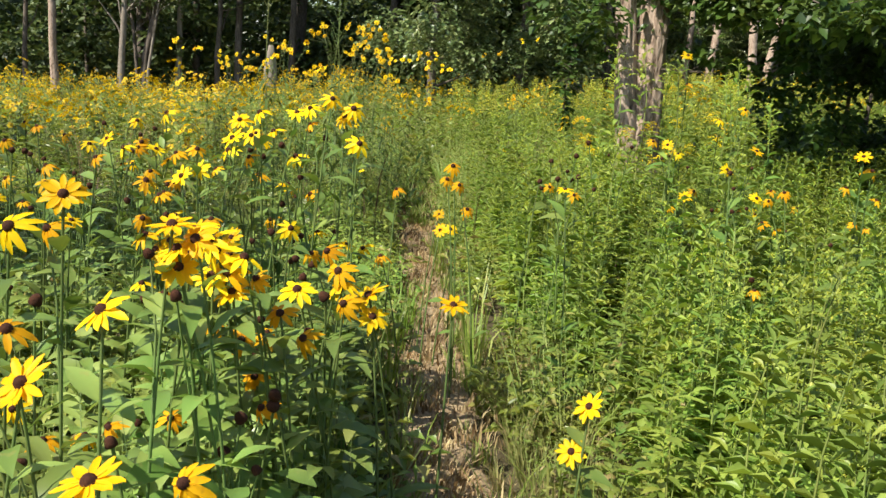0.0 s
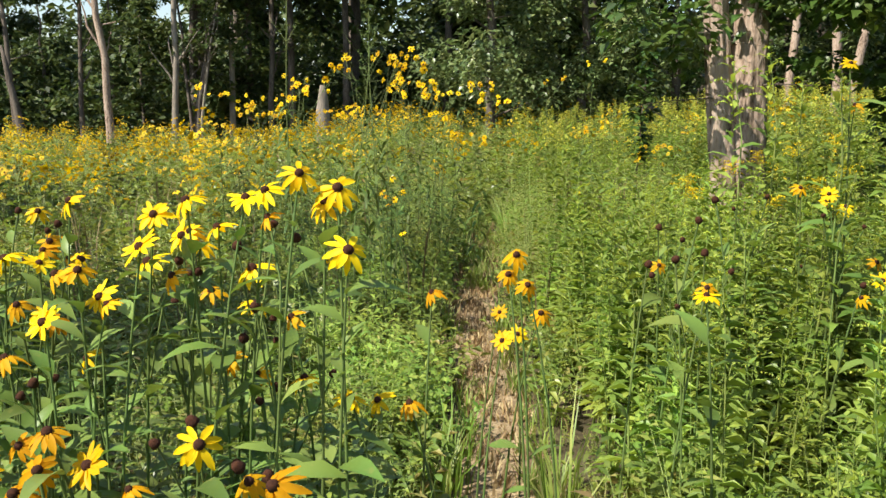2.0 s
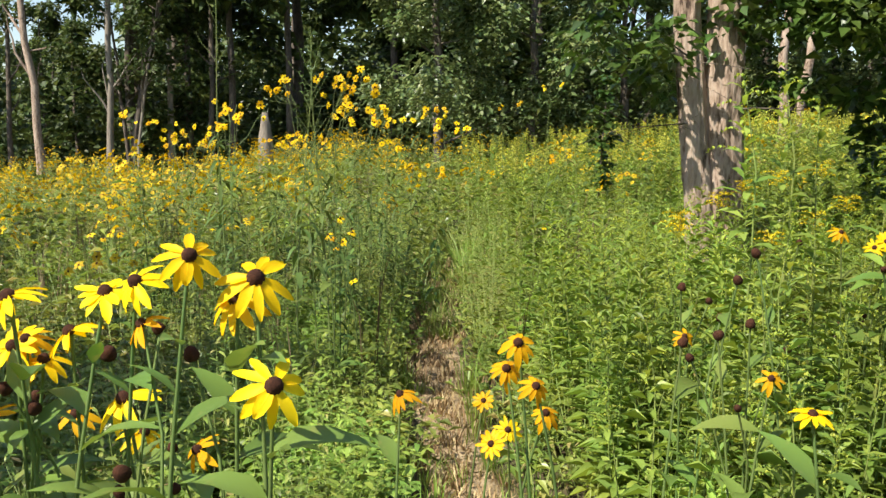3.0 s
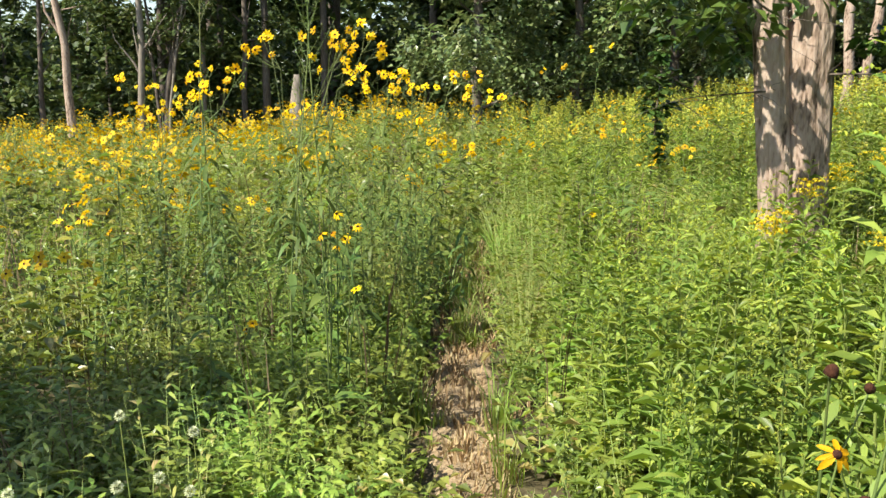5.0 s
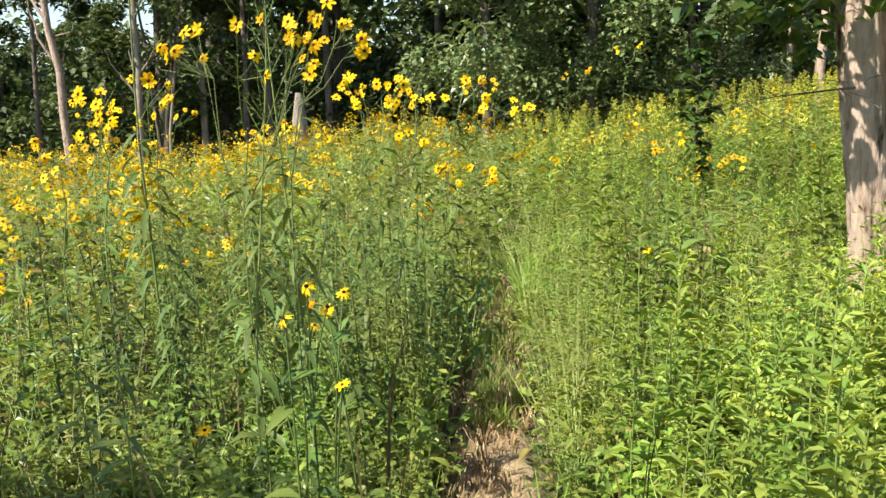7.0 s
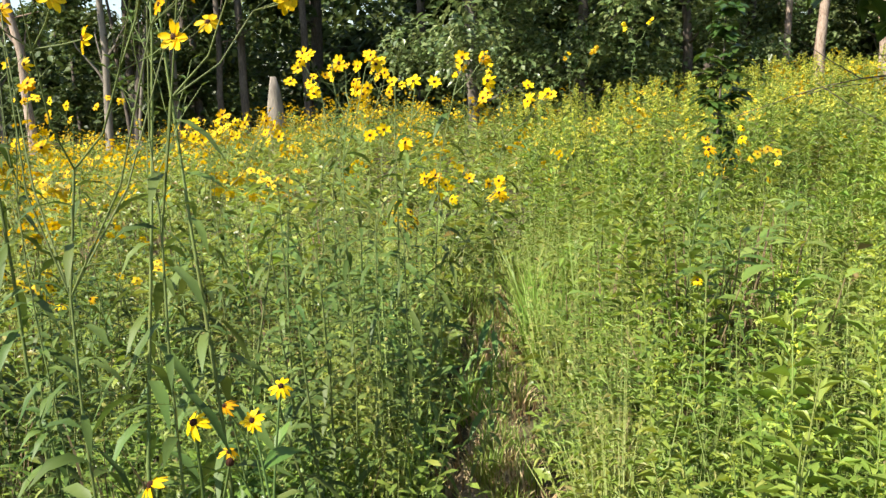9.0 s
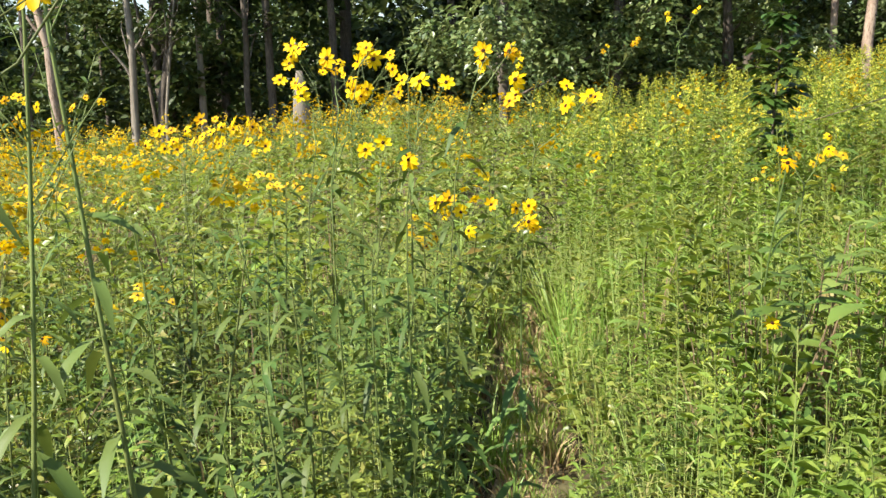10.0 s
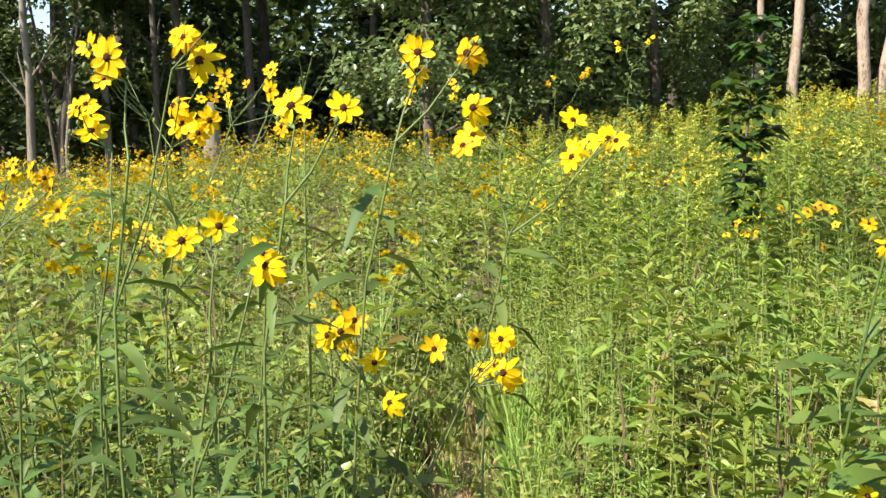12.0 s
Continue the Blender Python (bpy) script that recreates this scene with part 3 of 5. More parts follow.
    p = scatter(rng, 2400, -24, 24, -14, 16, lambda x, y, q: ~view_wedge(x, y, 0.8) & off_path(x, y, 0.3) & (np.hypot(x, y) > 1.0), (0.8, 1.3), 0.1, 2)
    more = scatter(rng, 4300, -9, 9, -4, 11, lambda x, y, q: ~view_wedge(x, y, 0.7) & off_path(x, y, 0.25) & (np.hypot(x, y) > 0.6), (0.7, 1.1), 0.1, 2)
    stamp("side_herbs", wide, np.concatenate((p, more)), leafy, "green herbs of the wider meadow", "herbs")
    # yellow field flowers, mostly on the left and towards the wood
    bur = [bur_kind(r, 0.85, 9, 5, 16, 0.031), bur_kind(r, 0.95, 12, 5, 14, 0.032), bur_kind(r, 0.72, 8, 6, 16, 0.028), bur_kind(r, 1.08, 10, 6, 18, 0.029)]

    def yellow(x, y, q):
        drift = 0.52 + 0.45 * np.sin(x * 1.1 + 0.8 * np.sin(y * 0.7)) * np.sin(y * 1.3 + 0.6 * x)
        left = 0.88 * smooth((0.6 - x) / 3.5) * smooth((y - 5.0) / 4.0) * drift
        right = 0.15 * smooth((y - 8) / 6)
        return off_path(x, y, np.where(y > 10.5, 0, 0.3)) & view_wedge(x, y, 0.8) & (q < np.maximum(left, right))

    p = scatter(rng, 6000, -24, 14, 5.5, 29, yellow, (0.75, 1.15), 0.1, 4)
    stamp("field_flowers", bur, p, [G["herb"], G["stem"], G["far_petal"], G["cone"]], "yellow daisy-like flowers massed across the meadow", "wildflowers")
    # blooming goldenrod band at the far right
    gold = [goldenrod_kind(r, 1.05, 22, True, False), goldenrod_kind(r, 1.12, 20, True, False), goldenrod_kind(r, 1.1, 26, False, False)]
    p = scatter(rng, 2350, 0.3, 20, 8.5, 27, lambda x, y, q: view_wedge(x, y, 0.6) & off_path(x, y, 0.5), (0.75, 1.1), 0.12, 3)
    p[(p[:, 1] < 10.5 + 1.5 * rng.random(len(p))) & (rng.random(len(p)) < 0.8), 6] = 2
    stamp("far_goldenrod", gold, p, [G["stem"], G["golden"], G["plume_far"]], "far band of yellow-green blooming goldenrod", "goldenrod")


build_meadow()


# ---------------------------------------------------------------- trees
def limb_points(rng, start, d, length, n=5, bend=0.25, rise=0.1):
    pts, p, d = [Vector(start)], Vector(start), Vector(d).normalized()
    for _ in range(n):
        d = (d + Vector((rng.uniform(-bend, bend), rng.uniform(-bend, bend), rng.uniform(-bend, bend) * 0.5 + rise))).normalized()
        p = p + d * length / n
        pts.append(p.copy())
    return pts


def crown_shape(rng, centres, leaves, size, mat=0):
    """Leaves in uneven clumps round the given centres (place, radius)."""
    s = Shape()
    for c, rad in centres:
        for _ in range(leaves):
            d = Vector((rng.gauss(0, 1), rng.gauss(0, 1), rng.gauss(0, 1))).normalized()
            p = Vector(c) + d * rad * (rng.random() ** 0.4) * rng.uniform(0.7, 1.1)
            n = size * rng.uniform(0.6, 1.35)
            leaf(s, p, (d.x + rng.uniform(-1, 1), d.y + rng.uniform(-1, 1), rng.uniform(-0.8, 0.5)), n, n * rng.uniform(0.5, 0.75), 0.2, 0.15, mat, False, rng.uniform(-0.8, 0.8))
    return s


def make_tree(name, rng, height, radius, crown_base, crown_radius, clumps, leaves, size, bark, leaf_mat, label, category="tree", lean=(0, 0), sides=10):
    tree = thing(name, pose(0, 0, 0), label, category)
    pts = [Vector((lean[0] * (i / 8) ** 1.3 + rng.uniform(-1, 1) * radius * 0.7 * (i > 0), lean[1] * (i / 8) ** 1.3 + rng.uniform(-1, 1) * radius * 0.35 * (i > 0), height * 0.9 * i / 8)) for i in range(9)]
    pts.insert(1, pts[0].lerp(pts[1], 0.15))
    s = Shape()
    tube(s, [p - Vector((0, 0, 0.15)) if i == 0 else p for i, p in enumerate(pts)], [radius * (1.35, 1.1, 1, 0.92, 0.85, 0.75, 0.62, 0.48, 0.3, 0.1)[i] for i in range(10)], sides, 0, True, 0.08, rng)
    part("trunk", shape_mesh("trunk", s, [bark], True), tree)
    centres = []
    count = max(5, clumps // 3)
    for i in range(count):
        u = crown_base / height + (0.95 - crown_base / height) * (i + rng.random()) / count
        u = min(u, 0.93)
        k = u / 0.9 * 8
        start = pts[min(int(k) + 1, 8)].lerp(pts[min(int(k) + 2, 9)], k - int(k))
        a = i * 2.4 + rng.uniform(-0.5, 0.5)
        reach = crown_radius * (1.1 - 0.6 * u) * rng.uniform(0.7, 1.15)
        lp = limb_points(rng, start, (math.cos(a), math.sin(a), rng.uniform(0.0, 0.6)), reach, 4, 0.3, 0.08)
        s = Shape()
        r0 = radius * 0.3 * (1.1 - u)
        tube(s, lp, [r0 * (1 - 0.2 * j) for j in range(5)], 5, 0)
        part("limb", shape_mesh("limb", s, [bark], True), tree)
        for j in (2, 3, 4):
            centres.append((lp[j] + Vector((rng.uniform(-0.3, 0.3), rng.uniform(-0.3, 0.3), rng.uniform(-0.3, 0.3))), crown_radius * rng.uniform(0.2, 0.36)))
    tagged(part("crown", shape_mesh("crown", crown_shape(rng, centres, leaves, size), [leaf_mat]), tree), kind="stuff")
    return tree


def build_wood():
    rng = random.Random(11)
    label = "tall forest tree with dark green crown"
    kinds = []
    for i in range(4):
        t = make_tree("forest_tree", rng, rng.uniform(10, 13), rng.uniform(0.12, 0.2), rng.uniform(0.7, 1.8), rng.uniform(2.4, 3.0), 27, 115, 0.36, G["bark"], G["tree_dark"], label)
        tagged(t, group="wood at the meadow's edge")
        kinds.append(t)
    spots = []
    for row, (y, step) in enumerate(((31.5, 3.3), (35, 3.8), (39.5, 4.4))):
        x = -26 + row * 0.9
        while x < 30:
            gap = -21 < x * 30 / y < -10.4 or (row == 0 and -6.5 < x < -1.8) or (row == 2 and 5 < x < 20) or (row == 1 and 8 < x < 17)   # open sky, and a dark way into the wood
            if not gap:
                spots.append((x + rng.uniform(-0.9, 0.9), y + rng.uniform(-1.2, 1.2)))
            x += step
    for n, (x, y) in enumerate(spots):
        m = pose(x, y, float(ground_z(x, y)), 0, 0, rng.uniform(0, 360))
        s = rng.uniform(0.85, 1.15)
        t = kinds[n] if n < 4 else copy_thing(kinds[n % 4], m)
        t.matrix_basis = m @ Matrix.Diagonal((s, s, s, 1))
    # small trees in the thin stretch on the left
    for x, y, s in ((-13.2, 32.5, 0.42), (-15.0, 34.0, 0.5), (-17.2, 33.0, 0.46), (-19.5, 35.0, 0.52), (-16.4, 38.0, 0.5), (-14.6, 37.0, 0.45), (-21.0, 33.0, 0.6), (-18.4, 30.8, 0.36)):
        copy_thing(kinds[int(-x) % 4], pose(x, y, 0, 0, 0, rng.uniform(0, 360))).scale = (s, s, s)
    # tall trees with high crowns that shade the way into the wood
    high = None
    for x, y in ((-10.4, 30.2), (-8.7, 30.9), (-7.0, 30.0), (-5.3, 30.8)):
        m = pose(x, y, 0, 0, 0, rng.uniform(0, 360))
        if high is None:
            high = make_tree("tall_tree", rng, 13.5, 0.12, 4.9, 2.8, 39, 150, 0.36, G["bark"], G["tree_dark"], "tall tree with a bare lower trunk and high crown")
            tagged(high, group="tall trees at the wood's edge")
        t = high if x == -10.4 else copy_thing(high, m)
        t.matrix_basis = m
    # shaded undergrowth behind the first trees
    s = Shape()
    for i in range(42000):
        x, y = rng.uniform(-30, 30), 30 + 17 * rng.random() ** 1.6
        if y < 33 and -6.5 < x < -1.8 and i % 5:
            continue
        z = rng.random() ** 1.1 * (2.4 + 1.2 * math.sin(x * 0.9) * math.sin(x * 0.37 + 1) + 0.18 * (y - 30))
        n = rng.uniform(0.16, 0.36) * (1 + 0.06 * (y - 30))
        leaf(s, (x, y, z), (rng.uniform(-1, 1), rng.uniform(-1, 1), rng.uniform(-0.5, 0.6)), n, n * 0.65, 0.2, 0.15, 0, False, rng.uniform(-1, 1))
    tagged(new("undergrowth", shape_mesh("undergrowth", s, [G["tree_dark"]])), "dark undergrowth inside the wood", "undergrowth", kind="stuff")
    # far woods closing the horizon all round
    s = Shape()
    for i in range(44000):
        front = i < 34000
        a = rng.uniform(-0.75, 0.75) if front else rng.uniform(0.75, 5.53)
        d = rng.uniform(50, 64)
        x, y = math.sin(a) * d, math.cos(a) * d
        top = 11 if front else 8
        if front and -0.75 < x / y < -0.36:
            top = 3.5 + 1.0 * math.sin(x * 1.1) + 0.8 * math.sin(x * 3.1)
        if front and 0.13 < x / y < 0.45:
            top = 4.6 + 1.0 * math.sin(x * 0.9)
        z = rng.random() * top
        n = rng.uniform(0.45, 1.0) if front else rng.uniform(1.0, 2.4)
        leaf(s, (x, y, z), (rng.uniform(-1, 1), rng.uniform(-1, 1), rng.uniform(-0.5, 0.6)), n, n * 0.6, 0.2, 0.15, 0, False, rng.uniform(-1, 1))
    tagged(new("far_woods", shape_mesh("far_woods", s, [G["tree_dark"]])), "distant belt of woodland round the meadow", "woods", kind="stuff")


build_wood()


def build_edge_trees():
    rng = random.Random(21)
    # broad sunlit leafy trees in the middle of the wood's edge
    for x, y, h, cr in ((-0.3, 24.4, 7.5, 2.5), (2.2, 25.0, 8.5, 2.7), (4.8, 26.2, 6.0, 2.2), (7.2, 29.0, 6.5, 2.2), (10.6, 28.2, 7.0, 2.3), (13.8, 27.5, 6.5, 2.2)):
        t = make_tree("broadleaf_tree", rng, h, 0.13, 0.8, cr, 39, 300, 0.155, G["bark"], G["tree"], "bushy broad-leaved tree with sunlit leaves down to the flowers")
        t.matrix_basis = pose(x, y, float(ground_z(x, y)))
    # thin trunks on the left
    for x, y, h, r0, lx, bark in ((-12.2, 27.6, 11, 0.12, -0.9, "bark_tan"), (-10.3, 28.0, 11, 0.10, 0.5, "bark_pale"), (-9.7, 28.4, 10, 0.12, 2.2, "bark"), (-13.8, 29.0, 9, 0.08, 0.3, "bark"), (-10.0, 28.8, 7, 0.06, -0.6, "bark"), (-9.5, 28.2, 6, 0.045, 0.9, "bark_pale"), (-7.6, 29.6, 11, 0.09, 0.2, "bark"), (-15.6, 28.2, 8, 0.09, -0.5, "bark")):
        t = make_tree("slender_tree", rng, h, r0, 2.4, 1.5, 18, 60, 0.17, G[bark], G["tree_dark"], "slender crooked tree with thin leaves at the wood's edge", lean=(lx, 0))
        for k in range(4):
            z = rng.uniform(1.6, 4.2)
            b = limb_points(rng, (lx * (z / h) ** 1.3, 0, z), (rng.uniform(-1, 1), rng.uniform(-0.5, 0.3), 0.9), rng.uniform(0.8, 2.0), 5, 0.35, 0.15)
            s = Shape()
            tube(s, b, [r0 * q for q in (0.4, 0.33, 0.27, 0.2, 0.14, 0.05)], 6, 0)
            part("bare_bough", shape_mesh("bare_bough", s, [G[bark]], True), t)
        t.matrix_basis = pose(x, y, 0)
    # tan trunks on the right
    for x, y, r0, lx in ((7.9, 25.8, 0.115, 0.1), (8.15, 23.2, 0.115, -0.1), (8.6, 23.4, 0.11, 0.9), (7.3, 26.6, 0.085, 0.2)):
        t = make_tree("tan_tree", rng, 11, r0, 4.2, 2.0, 15, 150, 0.2, G["bark_tan"], G["tree_dark"], "tree with sunlit tan bark at the wood's edge", lean=(lx, 0))
        t.matrix_basis = pose(x, y, float(ground_z(x, y)))


build_edge_trees()


def build_pole_trees():
    """Thin straight trunks deep in the wood, with light between them."""
    rng = random.Random(27)
    kind = None
    for n in range(16):
        x, y = 7.5 + 0.85 * n + rng.uniform(-0.4, 0.4), rng.uniform(33, 41)
        m = pose(x, y, float(ground_z(x, y)), 0, 0, rng.uniform(0, 360))
        if kind is None:
            kind = make_tree("pole_tree", rng, 14, 0.11, 5.5, 1.5, 12, 70, 0.3, G["bark"], G["tree_dark"], "thin straight forest trunk with a sparse high crown", lean=(0.3, 0))
            tagged(kind, group="thin trunks deep in the wood")
        t = kind if n == 0 else copy_thing(kind, m)
        t.matrix_basis = m


build_pole_trees()


def make_snag(x, y, height, r0, label, lean=0.0, bark="bark_pale"):
    rng = random.Random(int(x * 100))
    s = Shape()
    pts = [(lean * i / 6, rng.uniform(-0.02, 0.02), height * i / 6) for i in range(7)]
    tube(s, pts, [r0 * (1.3, 1.05, 1, 0.93, 0.84, 0.66, 0.3)[i] for i in range(7)], 10, 0, True, 0.12, rng)
    ob = new("dead_snag", shape_mesh("dead_snag", s, [G[bark]], True))
    ob.matrix_basis = pose(x, y, float(ground_z(x, y)) - 0.05)
    return tagged(ob, label, "tree stump")


make_snag(-4.76, 24.2, 1.95, 0.2, "broken pale grey stump standing among yellow flowers")
make_snag(-8.8, 29.2, 4.6, 0.1, "thin pale dead trunk without branches", 0.05)
make_snag(-14.6, 27.0, 3.4, 0.12, "grey broken dead trunk leaning at the wood's edge", -0.6, "bark")


def build_oak():
    """The two tan stems beside the path, with low leafy limbs."""
    rng = random.Random(31)
    oak = thing("oak_tree", pose(1.95, 8.3, float(ground_z(1.95, 8.3))), "old tree with peeling tan bark and low leafy limbs", "tree")
    # two stems grown together at the foot, with ridges of loose bark
    rings, sides = 84, 44
    for x0, y0, lean, thick, turn, top in ((-0.09, 0.0, -0.085, 0.1, 0.0, 8.5), (0.07, 0.03, -0.035, 0.15, 2.0, 9.0)):
        v, f = [], []
        for i in range(rings):
            z = -0.2 + 4.0 * i / (rings - 1)
            base = thick * (1 - 0.035 * max(z, 0)) + 0.07 * math.exp(-max(z, 0) * 3.5)
            for j in range(sides):
                a = 2 * math.pi * j / sides
                ca, sa = math.cos(a), math.sin(a)
                ridge = noise.noise(Vector((ca * 2.4 + turn, sa * 2.4, z * 0.8)))
                crack = abs(noise.noise(Vector((ca * 4.5 + 9, sa * 4.5 + turn, z * 1.1))))
                plate = noise.noise(Vector((ca * 5 + 3, sa * 5 + turn, z * 1.0)))
                fine = noise.noise(Vector((ca * 12, sa * 12, z * 8 + turn)))
                r = base * (1 + 0.1 * ridge) - 0.018 * max(0, 1 - crack * 7) + 0.005 * fine + (0.009 if plate > 0.1 else 0.0)
                v.append((x0 + lean * z + r * ca + 0.012 * math.sin(z * 2.2 + turn), y0 + r * sa, z))
        for i in range(rings - 1):
            for j in range(sides):
                p, q = i * sides + j, i * sides + (j + 1) % sides
                f += [(p, q, q + sides), (p, q + sides, p + sides)]
        part("trunk", mesh_from("trunk", v, f, np.zeros(len(f)), [G["bark_tan"]], True), oak)
        s = Shape()
        x1, side = x0 + lean * 3.6, -1 if x0 < 0 else 1
        lp = [Vector((x1, y0, 3.6)), Vector((x1 + side * 0.1, y0 + 0.05, 4.4)), Vector((x1 + side * 0.35, y0 + 0.15, 5.4)), Vector((x1 + side * 0.5, y0 + 0.3, 7)), Vector((x1 + side * 0.6, y0 + 0.5, top))]
        tube(s, lp, (thick * 0.87, thick * 0.75, thick * 0.6, thick * 0.4, 0.02), 16, 0, True, 0.05, rng)
        part("fork", shape_mesh("fork", s, [G["bark_tan"]], True), oak)
    centres = []
    low_limbs = (
        ((-0.9, -0.5, 0.02), 1.42, 0.8, 0.008), ((-0.8, -0.5, 0.2), 1.8, 0.9, 0.01), ((0.85, -0.5, 0.05), 1.5, 0.7, 0.009),
        ((0.6, -0.8, -0.22), 2.25, 1.7, 0.013), ((0.9, -0.5, -0.25), 2.4, 2.5, 0.016), ((0.9, 0.3, -0.2), 2.35, 2.5, 0.018), ((0.5, -0.9, -0.2), 2.5, 2.3, 0.016),
        ((0.95, -0.2, -0.3), 2.6, 2.7, 0.018), ((0.8, -0.65, -0.28), 2.7, 3.0, 0.018), ((1.0, 0.15, -0.3), 2.75, 2.8, 0.018), ((0.7, -0.75, -0.2), 2.3, 2.9, 0.016))
    high_limbs = (
        ((0.75, -0.8, 0.0), 2.45, 3.6, 0.035), ((0.95, -0.4, 0.0), 2.6, 3.6, 0.035), ((0.45, -0.95, 0.05), 2.7, 3.2, 0.03), ((0.8, -0.7, 0.15), 3.0, 3.4, 0.035),
        ((0.9, -0.2, 0.2), 2.9, 2.6, 0.03), ((0.8, -0.6, 0.35), 3.2, 2.6, 0.05), ((0.2, 0.9, 0.5), 3.4, 2.4, 0.06), ((0.9, 0.1, 0.7), 4.5, 2.4, 0.05), ((-0.5, 0.5, 0.9), 5.0, 2.0, 0.05), ((-0.3, -0.4, 0.9), 5.6, 1.8, 0.05))
    for d, z, reach, r0 in low_limbs + high_limbs:
        lp = limb_points(rng, (-0.05, 0, z), d, reach, 5, 0.26, 0.02)
        s = Shape()
        tube(s, lp, [r0 * (1 - 0.16 * j) for j in range(6)], 6, 0)
        for j in (1, 2, 3, 4, 5):
            for _ in range(2):
                w = limb_points(rng, lp[j], (rng.uniform(-1, 1), rng.uniform(-1, 1), rng.uniform(-0.3, 0.4)), 0.4, 3, 0.4, 0)
                tube(s, w, (r0 * 0.3, r0 * 0.22, r0 * 0.15, 0.002), 4, 0)
                if z > 1.5:
                    centres += [(w[2], 0.2 + 0.02 * z), (w[3], 0.22 + 0.02 * z)]
                else:
                    centres += [(w[3], 0.12)] * (j > 3)
        part("limb", shape_mesh("limb", s, [G["bark"]], True), oak)
    centres = [(c, q) for c, q in centres if (c.z > 1.62 or c.x > 0.5) and (c.z > 2.6 or abs(0.28 * c.y - 0.96 * c.x) > 0.34 or c.y > 0 or rng.random() < 0.35) and (c.x > -0.1 or c.z > 2.8 or rng.random() < 0.85)]
    part("crown", shape_mesh("crown", crown_shape(rng, centres, 46, 0.105), [G["oak"]]), oak)


build_oak()


def build_shade_trees():
    """Small trees out of view left of the path, added to shade the flowers."""
    rng = random.Random(37)
    for x, y, height, crown in ((-5.1, 2.85, 5.5, 1.7), (-7.5, 7.3, 5.2, 1.35)):
        t = make_tree("young_tree", rng, height, 0.07, 3.1, crown, 33, 310, 0.125, G["bark"], G["oak"], "unseen young tree added to shade the meadow", sides=8)
        t.matrix_basis = pose(x, y, float(ground_z(x, y)))


build_shade_trees()


def build_shrubs():
    rng = random.Random(39)
    for x, y, h in ((3.9, 8.3, 2.3), (4.9, 7.2, 2.5), (4.6, 9.3, 2.6), (5.9, 8.2, 2.8)):
        t = make_tree("shrub", rng, h, 0.03, 0.25, 0.95, 24, 110, 0.10, G["bark"], G["oak"], "dense dark shrub in the shade of the old tree", "shrub", sides=6)
        t.matrix_basis = pose(x, y, float(ground_z(x, y)))


build_shrubs()


def build_sapling():
    rng = random.Random(41)
    x, y = 1.58, 11.36
    tree = thing("oak_sapling", pose(x, y, float(ground_z(x, y))), "young oak sapling with dark green lobed leaves", "sapling")
    s = Shape()
    pts = limb_points(rng, (0, 0, -0.05), (0.02, 0, 1), 1.95, 6, 0.06, 0.2)
    tube(s, pts, (0.016, 0.014, 0.012, 0.010, 0.008, 0.006, 0.003), 6, 0)
    part("trunk", shape_mesh("trunk", s, [G["bark"]], True), tree)
    crown = Shape()
    for i in range(46):
        k = 3 + (i % 4)
        a = i * 2.4
        lp = limb_points(rng, pts[k].lerp(pts[k - 1], rng.random() * 0.8), (math.cos(a), math.sin(a), 0.5), 0.17 if k < 6 else 0.1, 3, 0.3, 0)
        s = Shape()
        tube(s, lp, (0.004, 0.003, 0.002, 0.001), 4, 0)
        part("twig", shape_mesh("twig", s, [G["bark"]], True), tree)
        for q in lp[1:]:
            for _ in range(3):
                b = rng.uniform(0, 6.28)
                n = rng.uniform(0.085, 0.14)
                leaf(crown, q, (math.cos(b), math.sin(b), rng.uniform(-0.3, 0.5)), n, n * 0.55, 0.3, 0.15, 0, True, rng.uniform(-0.4, 0.4))
    part("crown", shape_mesh("crown", crown, [G["oak"]]), tree)


build_sapling()


# ---------------------------------------------------------------- coneflowers
def petal_ring(rng, count, length, width, droop):
    s = Shape()
    for k in range(count):
        if rng.random() < 0.06:
            continue
        a = 6.283 * k / count + rng.uniform(-0.12, 0.12)
        out, side = Vector((math.cos(a), math.sin(a), 0)), Vector((-math.sin(a), math.cos(a), 0))
        n, w, dr = length * rng.uniform(0.8, 1.12), width * rng.uniform(0.8, 1.2), droop + rng.uniform(-0.2, 0.3)
        rows = []
        for u, ww in ((0.18, 0.5), (0.5, 1.0), (0.82, 0.85), (1.0, 0.25)):
            z = -dr * n * u * u + 0.004
            c = out * n * u + Vector((0, 0, z))
            rows += [c + side * w * ww / 2 + Vector((0, 0, 0.1 * w)), c - Vector((0, 0, 0.06 * w)), c - side * w * ww / 2 + Vector((0, 0, 0.1 * w))]
        tris = []
        for i in range(3):
            for j in range(2):
                p = i * 3 + j
                tris += [(p, p + 1, p + 4), (p, p + 4, p + 3)]
        s.add(rows, tris)
    return s


def dome(radius, height, sides=10, rings=4):
    s = Shape()
    v = [(math.cos(6.283 * j / sides) * radius * math.cos(i / rings * 1.45), math.sin(6.283 * j / sides) * radius * math.cos(i / rings * 1.45), height * math.sin(i / rings * 1.5708)) for i in range(rings) for j in range(sides)]
    v += [(0, 0, height), (0, 0, -height * 0.25)]
    t = []
    for i in range(rings - 1):
        for j in range(sides):
            a, b = i * sides + j, i * sides + (j + 1) % sides
            t += [(a, b, b + sides), (a, b + sides, a + sides)]
    top = (rings - 1) * sides
    t += [(top + j, top + (j + 1) % sides, len(v) - 2) for j in range(sides)]
    t += [((j + 1) % sides, j, len(v) - 1) for j in range(sides)]
    s.add(v, t)
    return s


